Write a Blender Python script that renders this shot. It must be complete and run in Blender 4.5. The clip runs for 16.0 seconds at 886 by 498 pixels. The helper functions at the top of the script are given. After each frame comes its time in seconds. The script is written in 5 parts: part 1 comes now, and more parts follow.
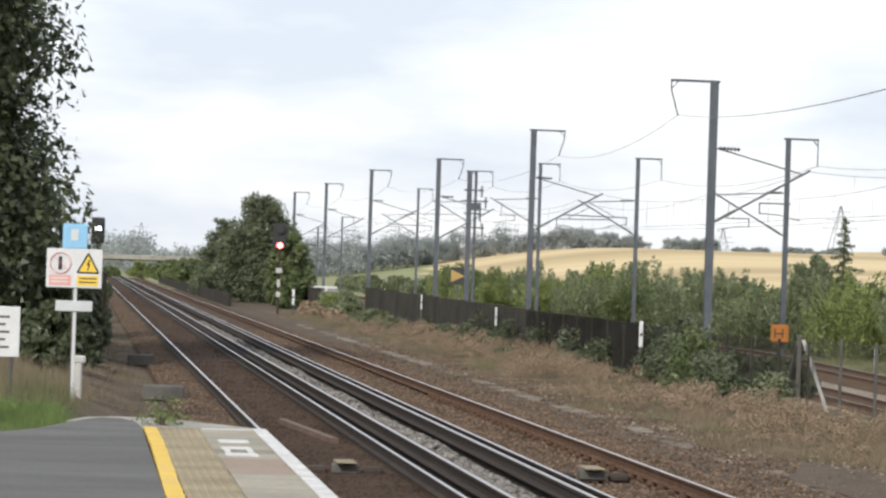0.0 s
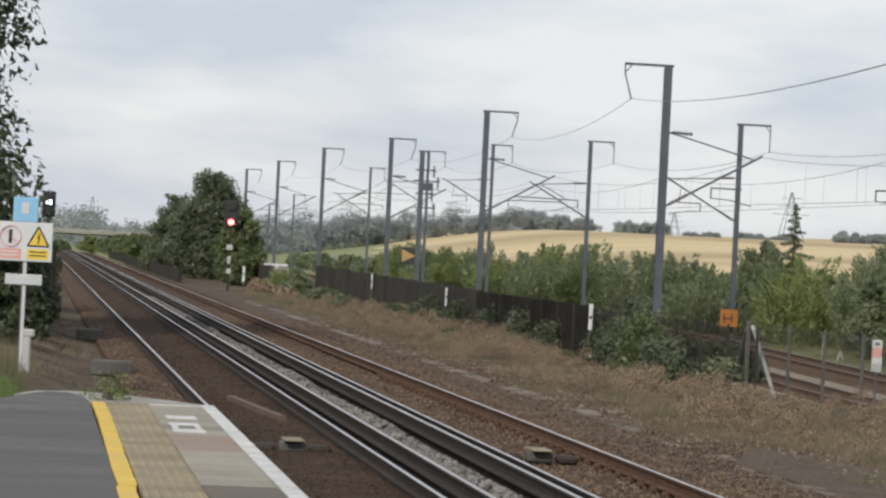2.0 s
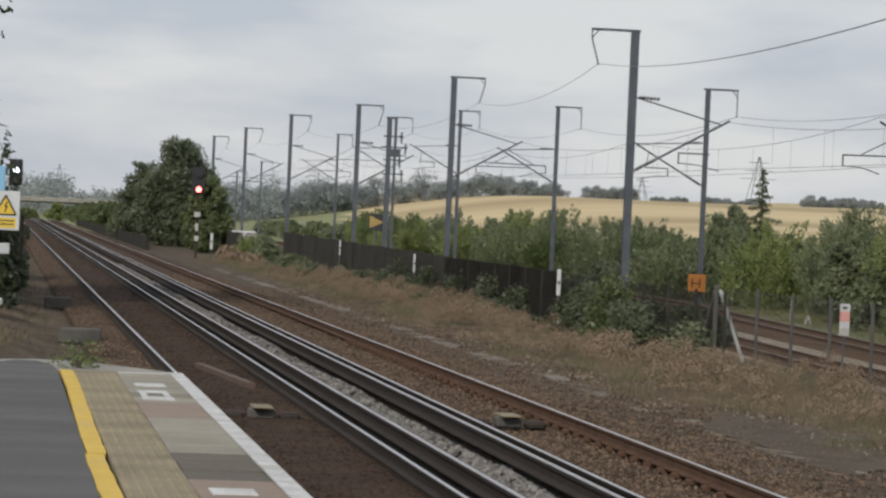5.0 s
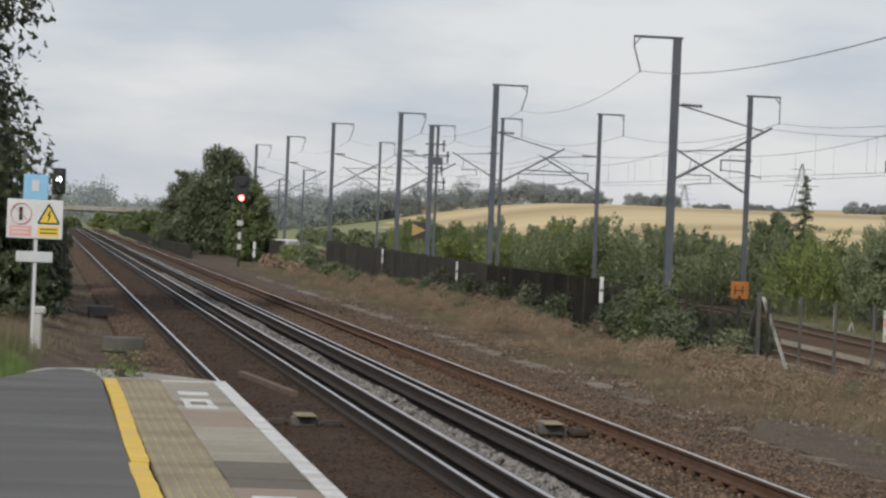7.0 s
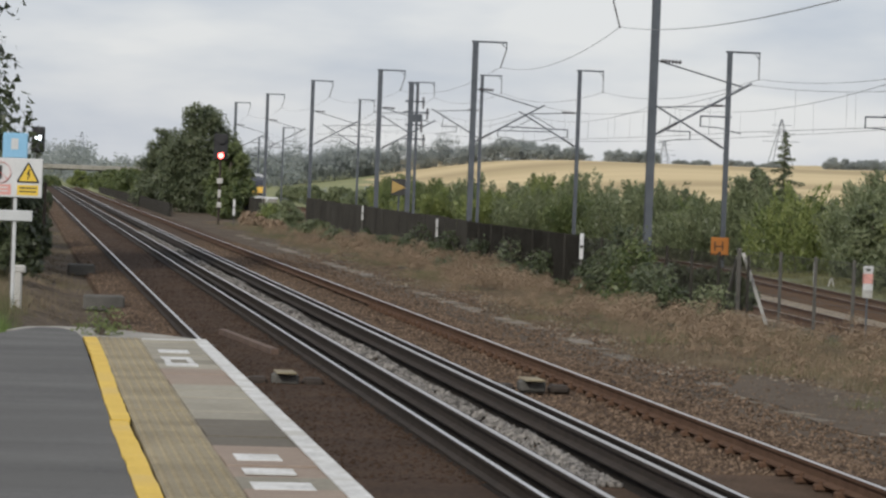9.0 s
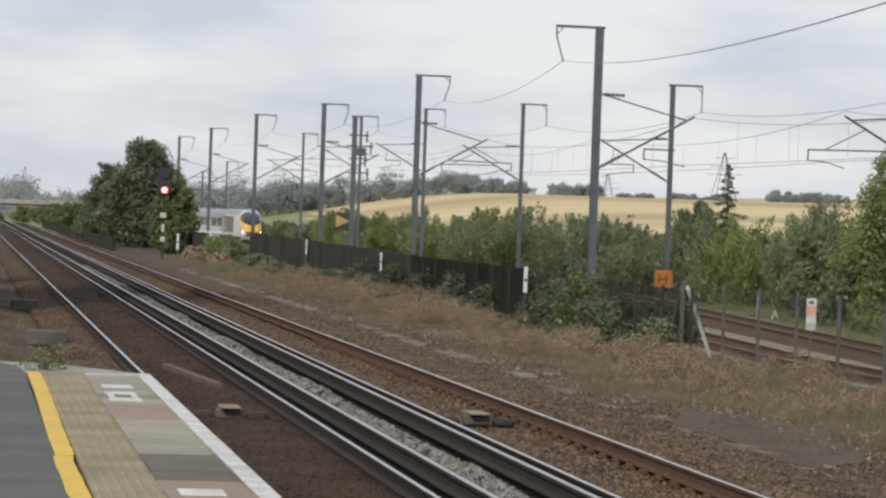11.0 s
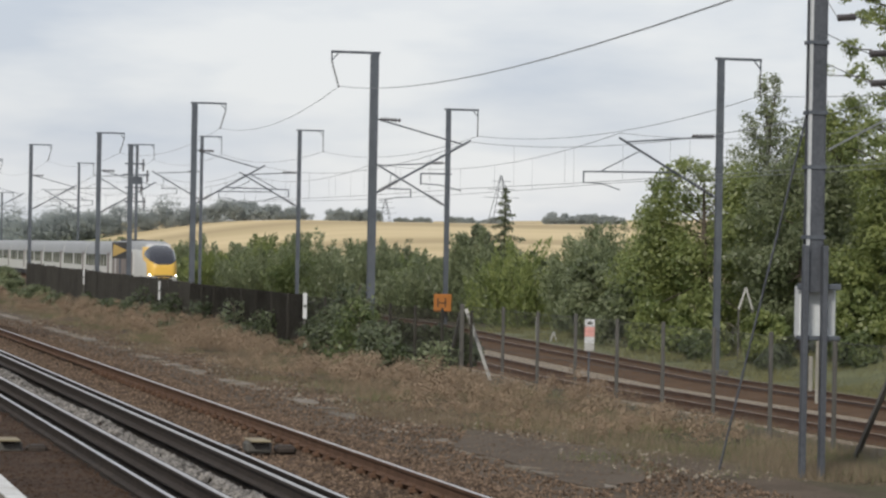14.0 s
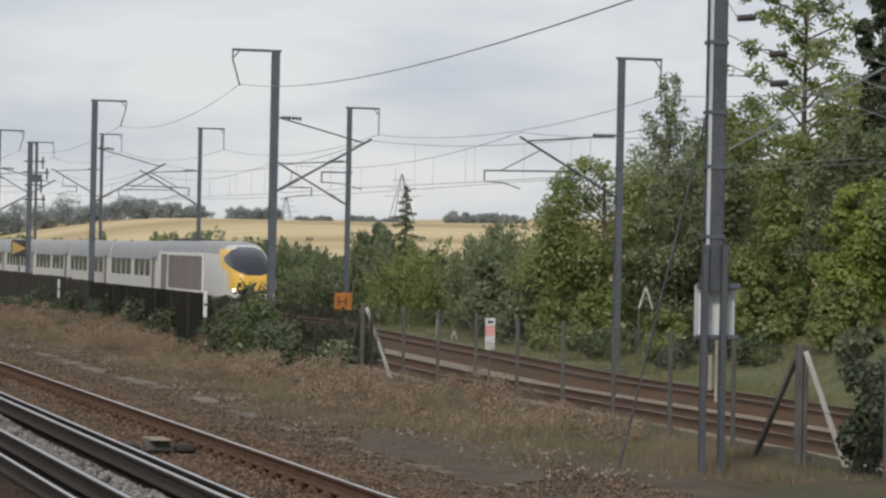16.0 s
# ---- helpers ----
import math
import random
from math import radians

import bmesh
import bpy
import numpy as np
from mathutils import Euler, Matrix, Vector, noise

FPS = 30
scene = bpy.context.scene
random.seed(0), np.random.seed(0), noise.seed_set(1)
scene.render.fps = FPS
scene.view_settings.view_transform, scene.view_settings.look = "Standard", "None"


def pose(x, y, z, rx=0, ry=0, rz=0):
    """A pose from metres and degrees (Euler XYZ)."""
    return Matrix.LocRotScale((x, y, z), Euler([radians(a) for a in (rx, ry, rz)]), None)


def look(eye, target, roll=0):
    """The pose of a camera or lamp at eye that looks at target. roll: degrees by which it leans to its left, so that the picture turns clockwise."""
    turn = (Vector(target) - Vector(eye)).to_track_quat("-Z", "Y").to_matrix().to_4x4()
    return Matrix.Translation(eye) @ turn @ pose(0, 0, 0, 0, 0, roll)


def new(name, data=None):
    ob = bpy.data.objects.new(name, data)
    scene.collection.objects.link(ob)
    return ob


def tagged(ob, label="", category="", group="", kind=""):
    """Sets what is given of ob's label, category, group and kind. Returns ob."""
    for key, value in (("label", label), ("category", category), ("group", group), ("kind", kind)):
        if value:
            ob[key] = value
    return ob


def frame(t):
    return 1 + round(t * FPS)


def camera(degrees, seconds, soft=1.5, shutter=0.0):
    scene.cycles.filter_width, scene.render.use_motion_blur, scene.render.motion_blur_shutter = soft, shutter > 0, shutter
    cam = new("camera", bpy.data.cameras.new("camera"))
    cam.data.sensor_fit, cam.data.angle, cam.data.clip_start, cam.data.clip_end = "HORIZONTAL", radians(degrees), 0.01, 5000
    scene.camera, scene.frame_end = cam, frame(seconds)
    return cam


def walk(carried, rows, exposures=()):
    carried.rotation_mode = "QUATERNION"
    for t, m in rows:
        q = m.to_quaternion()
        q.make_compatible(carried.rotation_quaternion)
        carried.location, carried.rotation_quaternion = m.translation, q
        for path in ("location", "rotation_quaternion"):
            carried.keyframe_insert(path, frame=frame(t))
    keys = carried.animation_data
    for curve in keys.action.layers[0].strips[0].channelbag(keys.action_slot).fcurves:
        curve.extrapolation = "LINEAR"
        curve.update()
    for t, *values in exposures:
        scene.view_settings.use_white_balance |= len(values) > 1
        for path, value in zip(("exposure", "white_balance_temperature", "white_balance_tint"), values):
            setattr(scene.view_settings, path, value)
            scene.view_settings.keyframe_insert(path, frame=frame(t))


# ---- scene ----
EYE = (0.0, 0.0, 2.47)
cam = camera(16.83, 16.0, soft=2.45)

# seconds, heading to the right of the track, pitch, lean (degrees)
AIM = [
    (0.0, 6.853, 0.391, 1.900), (0.5, 7.043, 0.446, 1.991), (1.0, 7.277, 0.295, 2.183), (1.5, 7.529, 0.068, 2.346),
    (2.0, 7.804, 0.046, 2.859), (2.5, 7.914, 0.273, 2.986), (3.0, 8.219, 0.036, 2.648), (3.5, 8.256, -0.033, 2.536),
    (4.0, 8.436, -0.389, 2.331), (4.2, 8.569, -0.700, 2.500), (6.3, 7.868, -0.325, 2.600), (6.5, 7.683, -0.456, 2.498),
    (7.0, 7.628, -0.457, 2.415), (7.5, 7.639, -0.461, 2.276), (8.0, 7.750, -0.745, 2.348), (8.5, 7.805, -1.014, 2.335),
    (9.0, 8.042, -1.264, 2.197), (9.5, 8.480, -0.837, 2.293), (9.7, 8.799, -0.686, 2.300), (11.8, 9.386, -0.591, 1.761),
    (12.0, 9.731, -0.887, 1.546), (12.5, 10.933, -0.915, 1.138), (13.0, 11.626, 0.009, 1.528), (13.5, 12.761, -0.057, 1.328),
    (14.0, 13.306, 0.024, 1.068), (14.5, 13.790, 0.093, 1.099), (15.0, 14.749, -0.192, 1.068), (15.5, 15.035, -0.059, 1.169),
    (16.0, 15.204, 0.036, 1.191),
]


def aim(heading, pitch, lean):
    h, p = radians(heading), radians(pitch)
    way = Vector((math.sin(h) * math.cos(p), math.cos(h) * math.cos(p), math.sin(p)))
    return look(EYE, Vector(EYE) + way * 50, lean)


walk(cam, [(t, aim(h, p, l)) for t, h, p, l in AIM],
     exposures=[(0.0, 0.50), (0.6, 0.42), (1.5, 0.20), (2.3, 0.03), (3.2, -0.15), (4.2, -0.20), (6.3, -0.08), (8.0, -0.07), (9.7, -0.01), (11.8, 0.14), (13.0, 0.20), (14.0, 0.07), (14.5, 0.0), (15.0, -0.03), (16.0, -0.06)])

# ---------------------------------------------------------------- light
SUN_AZ, SUN_EL = radians(-150), radians(33)      # azimuth from +y towards +x
world = bpy.data.worlds.new("sky")
scene.world = world
world.use_nodes = True
wn, wl = world.node_tree.nodes, world.node_tree.links
wn.clear()
w_out = wn.new("ShaderNodeOutputWorld")
w_bg = wn.new("ShaderNodeBackground")
w_sky = wn.new("ShaderNodeTexSky")
w_sky.sky_type, w_sky.sun_disc = "NISHITA", False
w_sky.sun_elevation, w_sky.sun_rotation = SUN_EL, SUN_AZ
w_dim = wn.new("ShaderNodeVectorMath"); w_dim.operation = "SCALE"; w_dim.inputs["Scale"].default_value = 0.10
w_co = wn.new("ShaderNodeTexCoord")
w_map = wn.new("ShaderNodeMapping"); w_map.inputs["Scale"].default_value = (7.0, 7.0, 26.0)
w_no = wn.new("ShaderNodeTexNoise"); w_no.inputs["Scale"].default_value = 1.0; w_no.inputs["Detail"].default_value = 5.0; w_no.inputs["Roughness"].default_value = 0.5
w_ra = wn.new("ShaderNodeValToRGB")
w_ra.color_ramp.elements[0].position, w_ra.color_ramp.elements[0].color = 0.40, (0.56, 0.605, 0.69, 1)
w_ra.color_ramp.elements[1].position, w_ra.color_ramp.elements[1].color = 0.60, (0.79, 0.80, 0.82, 1)
w_mix = wn.new("ShaderNodeMix"); w_mix.data_type = "RGBA"; w_mix.inputs["Factor"].default_value = 0.88
wl.new(w_sky.outputs[0], w_dim.inputs[0])
wl.new(w_co.outputs["Generated"], w_map.inputs["Vector"])
wl.new(w_map.outputs[0], w_no.inputs["Vector"])
wl.new(w_no.outputs["Fac"], w_ra.inputs["Fac"])
wl.new(w_dim.outputs[0], w_mix.inputs["A"])
wl.new(w_ra.outputs["Color"], w_mix.inputs["B"])
wl.new(w_mix.outputs["Result"], w_bg.inputs["Color"])
w_bg.inputs["Strength"].default_value = 1.0
wl.new(w_bg.outputs[0], w_out.inputs[0])

sun = new("sun", bpy.data.lights.new("sun", "SUN"))
sun.data.energy, sun.data.angle, sun.data.color = 2.6, radians(8), (1.0, 0.95, 0.86)
sun_from = Vector((math.sin(SUN_AZ) * math.cos(SUN_EL), math.cos(SUN_AZ) * math.cos(SUN_EL), math.sin(SUN_EL)))
sun.matrix_world = look(sun_from * 200, (0, 0, 0))


# ---------------------------------------------------------------- materials
def mat(name, a, b, rough=0.8, scale=3.0, fine=40.0, metal=0.0, bump=0.3, fine_mix=0.5, c=None, stretch=(1, 1, 1), own=False, random_tint=0.0, island=0.0, dist=0.01, gloss=0.5):
    """Colour between a and b by noise at two scales, optional stains of colour c; world metres unless own."""
    m = bpy.data.materials.new(name)
    m.use_nodes = True
    n, l = m.node_tree.nodes, m.node_tree.links
    bs = n["Principled BSDF"]
    bs.inputs["Roughness"].default_value, bs.inputs["Metallic"].default_value = rough, metal
    bs.inputs["Specular IOR Level"].default_value = gloss
    if own:
        co = n.new("ShaderNodeTexCoord").outputs["Object"]
    else:
        co = n.new("ShaderNodeNewGeometry").outputs["Position"]
    mp = n.new("ShaderNodeMapping"); mp.inputs["Scale"].default_value = stretch
    l.new(co, mp.inputs["Vector"])
    big = n.new("ShaderNodeTexNoise"); big.inputs["Scale"].default_value = scale; big.inputs["Detail"].default_value = 4
    sml = n.new("ShaderNodeTexNoise"); sml.inputs["Scale"].default_value = fine; sml.inputs["Detail"].default_value = 3
    l.new(mp.outputs[0], big.inputs["Vector"]); l.new(mp.outputs[0], sml.inputs["Vector"])
    fac = n.new("ShaderNodeMix"); fac.inputs["Factor"].default_value = fine_mix
    l.new(big.outputs["Fac"], fac.inputs["A"]); l.new(sml.outputs["Fac"], fac.inputs["B"])
    mr = n.new("ShaderNodeMapRange"); mr.inputs["From Min"].default_value = 0.32; mr.inputs["From Max"].default_value = 0.68
    l.new(fac.outputs["Result"], mr.inputs["Value"])
    last = mr.outputs[0]
    if random_tint or island:
        ad = n.new("ShaderNodeMath"); ad.operation = "MULTIPLY_ADD"
        src = n.new("ShaderNodeObjectInfo").outputs["Random"] if random_tint else n.new("ShaderNodeNewGeometry").outputs["Random Per Island"]
        l.new(src, ad.inputs[0]); ad.inputs[1].default_value = random_tint or island
        sb = n.new("ShaderNodeMath"); sb.operation = "ADD"; sb.inputs[1].default_value = -0.5 * (random_tint or island); sb.use_clamp = True
        l.new(last, ad.inputs[2]); l.new(ad.outputs[0], sb.inputs[0])
        last = sb.outputs[0]
    mx = n.new("ShaderNodeMix"); mx.data_type = "RGBA"
    mx.inputs["A"].default_value, mx.inputs["B"].default_value = (*a, 1), (*b, 1)
    l.new(last, mx.inputs["Factor"])
    col = mx.outputs["Result"]
    if c:
        st = n.new("ShaderNodeTexNoise"); st.inputs["Scale"].default_value = scale * 0.45; st.inputs["Detail"].default_value = 6
        l.new(mp.outputs[0], st.inputs["Vector"])
        sr = n.new("ShaderNodeMapRange"); sr.inputs["From Min"].default_value = 0.52; sr.inputs["From Max"].default_value = 0.66; sr.inputs["To Max"].default_value = 0.85
        l.new(st.outputs["Fac"], sr.inputs["Value"])
        m2 = n.new("ShaderNodeMix"); m2.data_type = "RGBA"; m2.inputs["B"].default_value = (*c, 1)
        l.new(col, m2.inputs["A"]); l.new(sr.outputs[0], m2.inputs["Factor"])
        col = m2.outputs["Result"]
    l.new(col, bs.inputs["Base Color"])
    if bump:
        bp = n.new("ShaderNodeBump"); bp.inputs["Strength"].default_value = bump; bp.inputs["Distance"].default_value = dist
        l.new(sml.outputs["Fac"], bp.inputs["Height"]); l.new(bp.outputs[0], bs.inputs["Normal"])
    return m


def glow(name, colour, strength):
    m = bpy.data.materials.new(name)
    m.use_nodes = True
    bs = m.node_tree.nodes["Principled BSDF"]
    bs.inputs["Base Color"].default_value = (*colour, 1)
    bs.inputs["Emission Color"].default_value = (*colour, 1)
    bs.inputs["Emission Strength"].default_value = strength
    return m


def leafy(name, a, b, big=0.6):
    """Foliage: tint by clump and by leaf, some light through the blade."""
    m = mat(name, a, b, rough=0.42, scale=big, fine=6.0, bump=0.0, fine_mix=0.35, island=0.7)
    n, l = m.node_tree.nodes, m.node_tree.links
    bs = n["Principled BSDF"]
    tr = n.new("ShaderNodeBsdfTranslucent")
    l.new(bs.inputs["Base Color"].links[0].from_socket, tr.inputs["Color"])
    ms = n.new("ShaderNodeMixShader"); ms.inputs[0].default_value = 0.5
    l.new(bs.outputs[0], ms.inputs[1]); l.new(tr.outputs[0], ms.inputs[2])
    l.new(ms.outputs[0], n["Material Output"].inputs["Surface"])
    return m


M_BALLAST = mat("ballast_brown", (0.036, 0.024, 0.016), (0.118, 0.079, 0.055), 0.95, 1.2, 22.0, bump=0.8, fine_mix=0.6, dist=0.03, c=(0.045, 0.033, 0.025), gloss=0.12)
M_STONE = mat("ballast_stone", (0.052, 0.036, 0.025), (0.205, 0.146, 0.104), 0.9, 2.0, 30.0, island=0.9, bump=0.4, gloss=0.12)
M_SHADEDARK = mat("shade_black_ballast", (0.010, 0.008, 0.007), (0.030, 0.024, 0.019), 0.9, 0.9, 22.0, bump=0.8, fine_mix=0.6, dist=0.03, gloss=0.12)
M_STONE_PALE = mat("pale_rubble", (0.10, 0.08, 0.06), (0.30, 0.26, 0.205), 0.9, 2.0, 30.0, island=0.9, bump=0.4)
M_STONE_GREY = mat("ballast_stone_grey", (0.055, 0.05, 0.046), (0.26, 0.242, 0.222), 0.9, 2.0, 30.0, island=0.9, bump=0.4)
M_FOURFOOT = mat("oily_ballast", (0.021, 0.0135, 0.0095), (0.082, 0.053, 0.036), 0.9, 0.9, 22.0, bump=0.8, fine_mix=0.6, dist=0.03, gloss=0.12)
M_RUSTBED = mat("rust_stained_ballast", (0.060, 0.034, 0.019), (0.130, 0.077, 0.043), 0.95, 0.8, 14.0, bump=0.6, dist=0.03, gloss=0.12)
M_HSBED = mat("pale_ballast", (0.19, 0.158, 0.118), (0.31, 0.26, 0.20), 0.95, 0.9, 14.0, bump=0.6, dist=0.03, gloss=0.12)
M_PATH = mat("cess_grit", (0.055, 0.042, 0.031), (0.135, 0.105, 0.079), 0.95, 0.9, 18.0, bump=0.7, dist=0.03, c=(0.055, 0.045, 0.034), gloss=0.12)
M_SOIL = mat("verge_soil", (0.048, 0.0416, 0.028), (0.112, 0.092, 0.06), 0.95, 0.5, 9.0, bump=0.6, dist=0.03, c=(0.06, 0.075, 0.03), gloss=0.12)
M_RAILTOP = mat("polished_rail_head", (0.50, 0.49, 0.48), (0.68, 0.66, 0.65), 0.28, 0.6, 30.0, metal=0.9, bump=0.0)
M_RUST = mat("rusty_rail_side", (0.07, 0.040, 0.027), (0.137, 0.083, 0.055), 0.85, 4.0, 60.0, bump=0.2, gloss=0.12)
M_DARKRAIL = mat("dark_greasy_rail_side", (0.025, 0.021, 0.019), (0.06, 0.048, 0.04), 0.7, 4.0, 60.0, bump=0.2, gloss=0.12)
M_CONDTOP = mat("conductor_rail_top", (0.40, 0.385, 0.37), (0.55, 0.53, 0.51), 0.38, 0.6, 30.0, metal=0.8, bump=0.0)
M_HSHEAD = mat("dull_rail_head", (0.20, 0.165, 0.135), (0.30, 0.255, 0.215), 0.5, 0.6, 30.0, metal=0.5, bump=0.0)
M_CONCRETE = mat("weathered_concrete", (0.208, 0.196, 0.172), (0.336, 0.32, 0.288), 0.9, 2.0, 25.0, c=(0.2, 0.19, 0.165))
M_ASPHALT = mat("worn_asphalt", (0.075, 0.0743, 0.073), (0.158, 0.1552, 0.1515), 0.9, 0.9, 60.0, bump=0.3, c=(0.11, 0.108, 0.105), stretch=(0.5, 1.6, 1), gloss=0.12)
M_TACTILE = mat("buff_paving", (0.175, 0.146, 0.094), (0.285, 0.243, 0.160), 0.9, 2.2, 40.0, random_tint=0.5)
M_SLAB = mat("grey_coping_slab", (0.185, 0.168, 0.132), (0.305, 0.282, 0.225), 0.9, 1.6, 30.0, random_tint=1.1)
M_SLAB_DARK = mat("dark_coping_slab", (0.085, 0.073, 0.056), (0.135, 0.118, 0.091), 0.9, 1.6, 30.0)
M_SLAB_PINK = mat("pinkish_coping_slab", (0.204, 0.153, 0.119), (0.2805, 0.221, 0.1742), 0.9, 1.6, 30.0)
M_YELLOW = mat("worn_yellow_line", (0.527, 0.34, 0.0382), (0.68, 0.4675, 0.0765), 0.7, 3.0, 40.0, c=(0.55, 0.38, 0.1))
M_WHITE = mat("worn_white_paint", (0.36, 0.355, 0.34), (0.68, 0.68, 0.67), 0.7, 5.0, 28.0, c=(0.40, 0.385, 0.35))
M_BRICK = mat("sooty_brick", (0.09, 0.06, 0.045), (0.19, 0.13, 0.095), 0.9, 2.0, 25.0)
M_GALV = mat("galvanised_steel", (0.062, 0.071, 0.086), (0.118, 0.132, 0.152), 0.55, 1.5, 20.0, metal=0.3, bump=0.05)
M_GALV_DARK = mat("dark_galvanised_steel", (0.05, 0.055, 0.066), (0.10, 0.108, 0.124), 0.55, 1.5, 20.0, metal=0.3, bump=0.05)
M_GALV_LIT = mat("lit_galvanised_steel", (0.42, 0.44, 0.45), (0.56, 0.57, 0.58), 0.5, 1.5, 20.0, metal=0.3, bump=0.05)
M_WIRE = mat("copper_wire_grey", (0.16, 0.17, 0.18), (0.24, 0.25, 0.26), 0.6, 2.0, 20.0, metal=0.3, bump=0.0)
M_INSUL = mat("dark_insulator", (0.035, 0.032, 0.035), (0.075, 0.066, 0.066), 0.35, 4.0, 30.0, bump=0.0)
M_BLACK = mat("black_mesh_fence", (0.024, 0.022, 0.019), (0.062, 0.058, 0.050), 0.9, 0.6, 15.0, bump=0.3, gloss=0.12)
M_POST = mat("grey_concrete_post", (0.055, 0.052, 0.047), (0.115, 0.11, 0.10), 0.9, 3.0, 40.0)
M_POST_LIGHT = mat("pale_concrete_post", (0.34, 0.335, 0.32), (0.48, 0.475, 0.45), 0.9, 3.0, 40.0)
M_SIGNAL = mat("signal_black", (0.012, 0.012, 0.013), (0.028, 0.028, 0.03), 0.6, 4.0, 30.0, bump=0.0)
M_SIGN_WHITE = mat("sign_white", (0.50, 0.51, 0.52), (0.64, 0.65, 0.65), 0.5, 3.0, 30.0, bump=0.0)
M_SIGN_RED = mat("sign_red", (0.50, 0.06, 0.05), (0.62, 0.10, 0.08), 0.5, 3.0, 30.0, bump=0.0)
M_SIGN_PINK = mat("faded_red_panel", (0.60, 0.28, 0.25), (0.68, 0.36, 0.32), 0.5, 3.0, 30.0, bump=0.0)
M_SIGN_YELLOW = mat("sign_yellow", (0.66, 0.45, 0.04), (0.76, 0.54, 0.08), 0.5, 3.0, 30.0, bump=0.0)
M_SIGN_BLUE = mat("sign_blue", (0.20, 0.42, 0.62), (0.28, 0.52, 0.72), 0.5, 3.0, 30.0, bump=0.0)
M_SIGN_ORANGE = mat("sign_orange", (0.27, 0.098, 0.018), (0.38, 0.14, 0.026), 0.6, 3.0, 30.0, bump=0.0)
M_SIGN_OCHRE = mat("dull_ochre_panel", (0.30, 0.20, 0.06), (0.42, 0.29, 0.10), 0.6, 3.0, 30.0, bump=0.0)
M_SIGN_BLACK = mat("sign_black", (0.02, 0.02, 0.02), (0.04, 0.04, 0.04), 0.6, 3.0, 30.0, bump=0.0)
M_GREYBOX = mat("grey_cabinet_paint", (0.42, 0.44, 0.45), (0.54, 0.555, 0.56), 0.5, 3.0, 30.0, bump=0.05)
M_LID = mat("grimy_concrete_lid", (0.085, 0.07, 0.054), (0.20, 0.172, 0.138), 0.95, 1.5, 25.0, random_tint=0.9)
M_LINK = mat("chain_link_wire", (0.05, 0.05, 0.05), (0.10, 0.10, 0.10), 0.8, 3.0, 30.0, bump=0.0)
M_WOOD = mat("old_sleeper_timber", (0.07, 0.045, 0.035), (0.15, 0.10, 0.075), 0.9, 2.0, 40.0)
M_RED_ON = glow("red_signal_lens", (1.0, 0.12, 0.10), 9.0)
M_WHITE_ON = glow("white_signal_lens", (0.85, 0.95, 1.0), 5.0)
M_LEAF_DARK = leafy("dark_leaves", (0.046, 0.060, 0.033), (0.115, 0.140, 0.068))
M_LEAF_MID = leafy("mid_green_leaves", (0.073, 0.106, 0.042), (0.21, 0.245, 0.097))
# light green, raised further so the bank trees look sunlit
M_LEAF_LIGHT = leafy("sunny_light_green_leaves", (0.125, 0.168, 0.055), (0.33, 0.365, 0.135))
M_LEAF_YELLOW = leafy("yellow_green_leaves", (0.165, 0.20, 0.05), (0.34, 0.38, 0.10))
M_LEAF_WILLOW = leafy("grey_green_leaves", (0.082, 0.105, 0.06), (0.19, 0.215, 0.12))
M_LEAF_SCRUB = leafy("soft_scrub_leaves", (0.125, 0.155, 0.08), (0.275, 0.305, 0.17))
# pale blue-grey base colour has the haze of distance mixed in
M_LEAF_HAZE = leafy("hazy_distant_leaves", (0.27, 0.30, 0.30), (0.36, 0.39, 0.375), 0.05)
M_BARK = mat("bark", (0.05, 0.04, 0.03), (0.12, 0.10, 0.08), 0.9, 3.0, 25.0)
M_DRY = mat("dry_grass", (0.10, 0.078, 0.052), (0.225, 0.178, 0.12), 0.9, 0.5, 5.0, island=0.28, bump=0.0, c=(0.13, 0.12, 0.06))
M_STRAW = mat("straw_tufts", (0.145, 0.103, 0.068), (0.30, 0.222, 0.15), 0.9, 0.8, 5.0, island=0.25, bump=0.0)
M_GRASS = mat("green_grass", (0.05, 0.085, 0.02), (0.15, 0.21, 0.06), 0.9, 1.2, 12.0, island=0.7, bump=0.0)
M_BANK = mat("bank_grass", (0.075, 0.08, 0.032), (0.21, 0.195, 0.08), 0.9, 0.8, 12.0, island=0.7, bump=0.0)
M_VERGE = mat("verge_green", (0.06, 0.07, 0.03), (0.15, 0.155, 0.07), 0.9, 0.8, 12.0, island=0.6, bump=0.0)
M_FIELD = mat("ripe_wheat", (0.36, 0.27, 0.135), (0.62, 0.50, 0.29), 0.95, 0.028, 0.11, bump=0.0, fine_mix=0.35, c=(0.30, 0.225, 0.115), stretch=(0.10, 1.0, 1))
M_MEADOW = mat("pasture_green", (0.13, 0.15, 0.065), (0.25, 0.25, 0.11), 0.95, 0.03, 0.6, bump=0.0)


# ---------------------------------------------------------------- mesh tools
def box(bm, x0, x1, y0, y1, z0, z1, bevel=0.0):
    made = bmesh.ops.create_cube(bm, size=1.0)["verts"]
    for v in made:
        v.co = Vector(((x0 + x1) / 2 + v.co.x * (x1 - x0), (y0 + y1) / 2 + v.co.y * (y1 - y0), (z0 + z1) / 2 + v.co.z * (z1 - z0)))
    if bevel:
        edges = list({e for v in made for e in v.link_edges})
        bmesh.ops.bevel(bm, geom=edges, offset=bevel, segments=1, affect="EDGES")
    return made


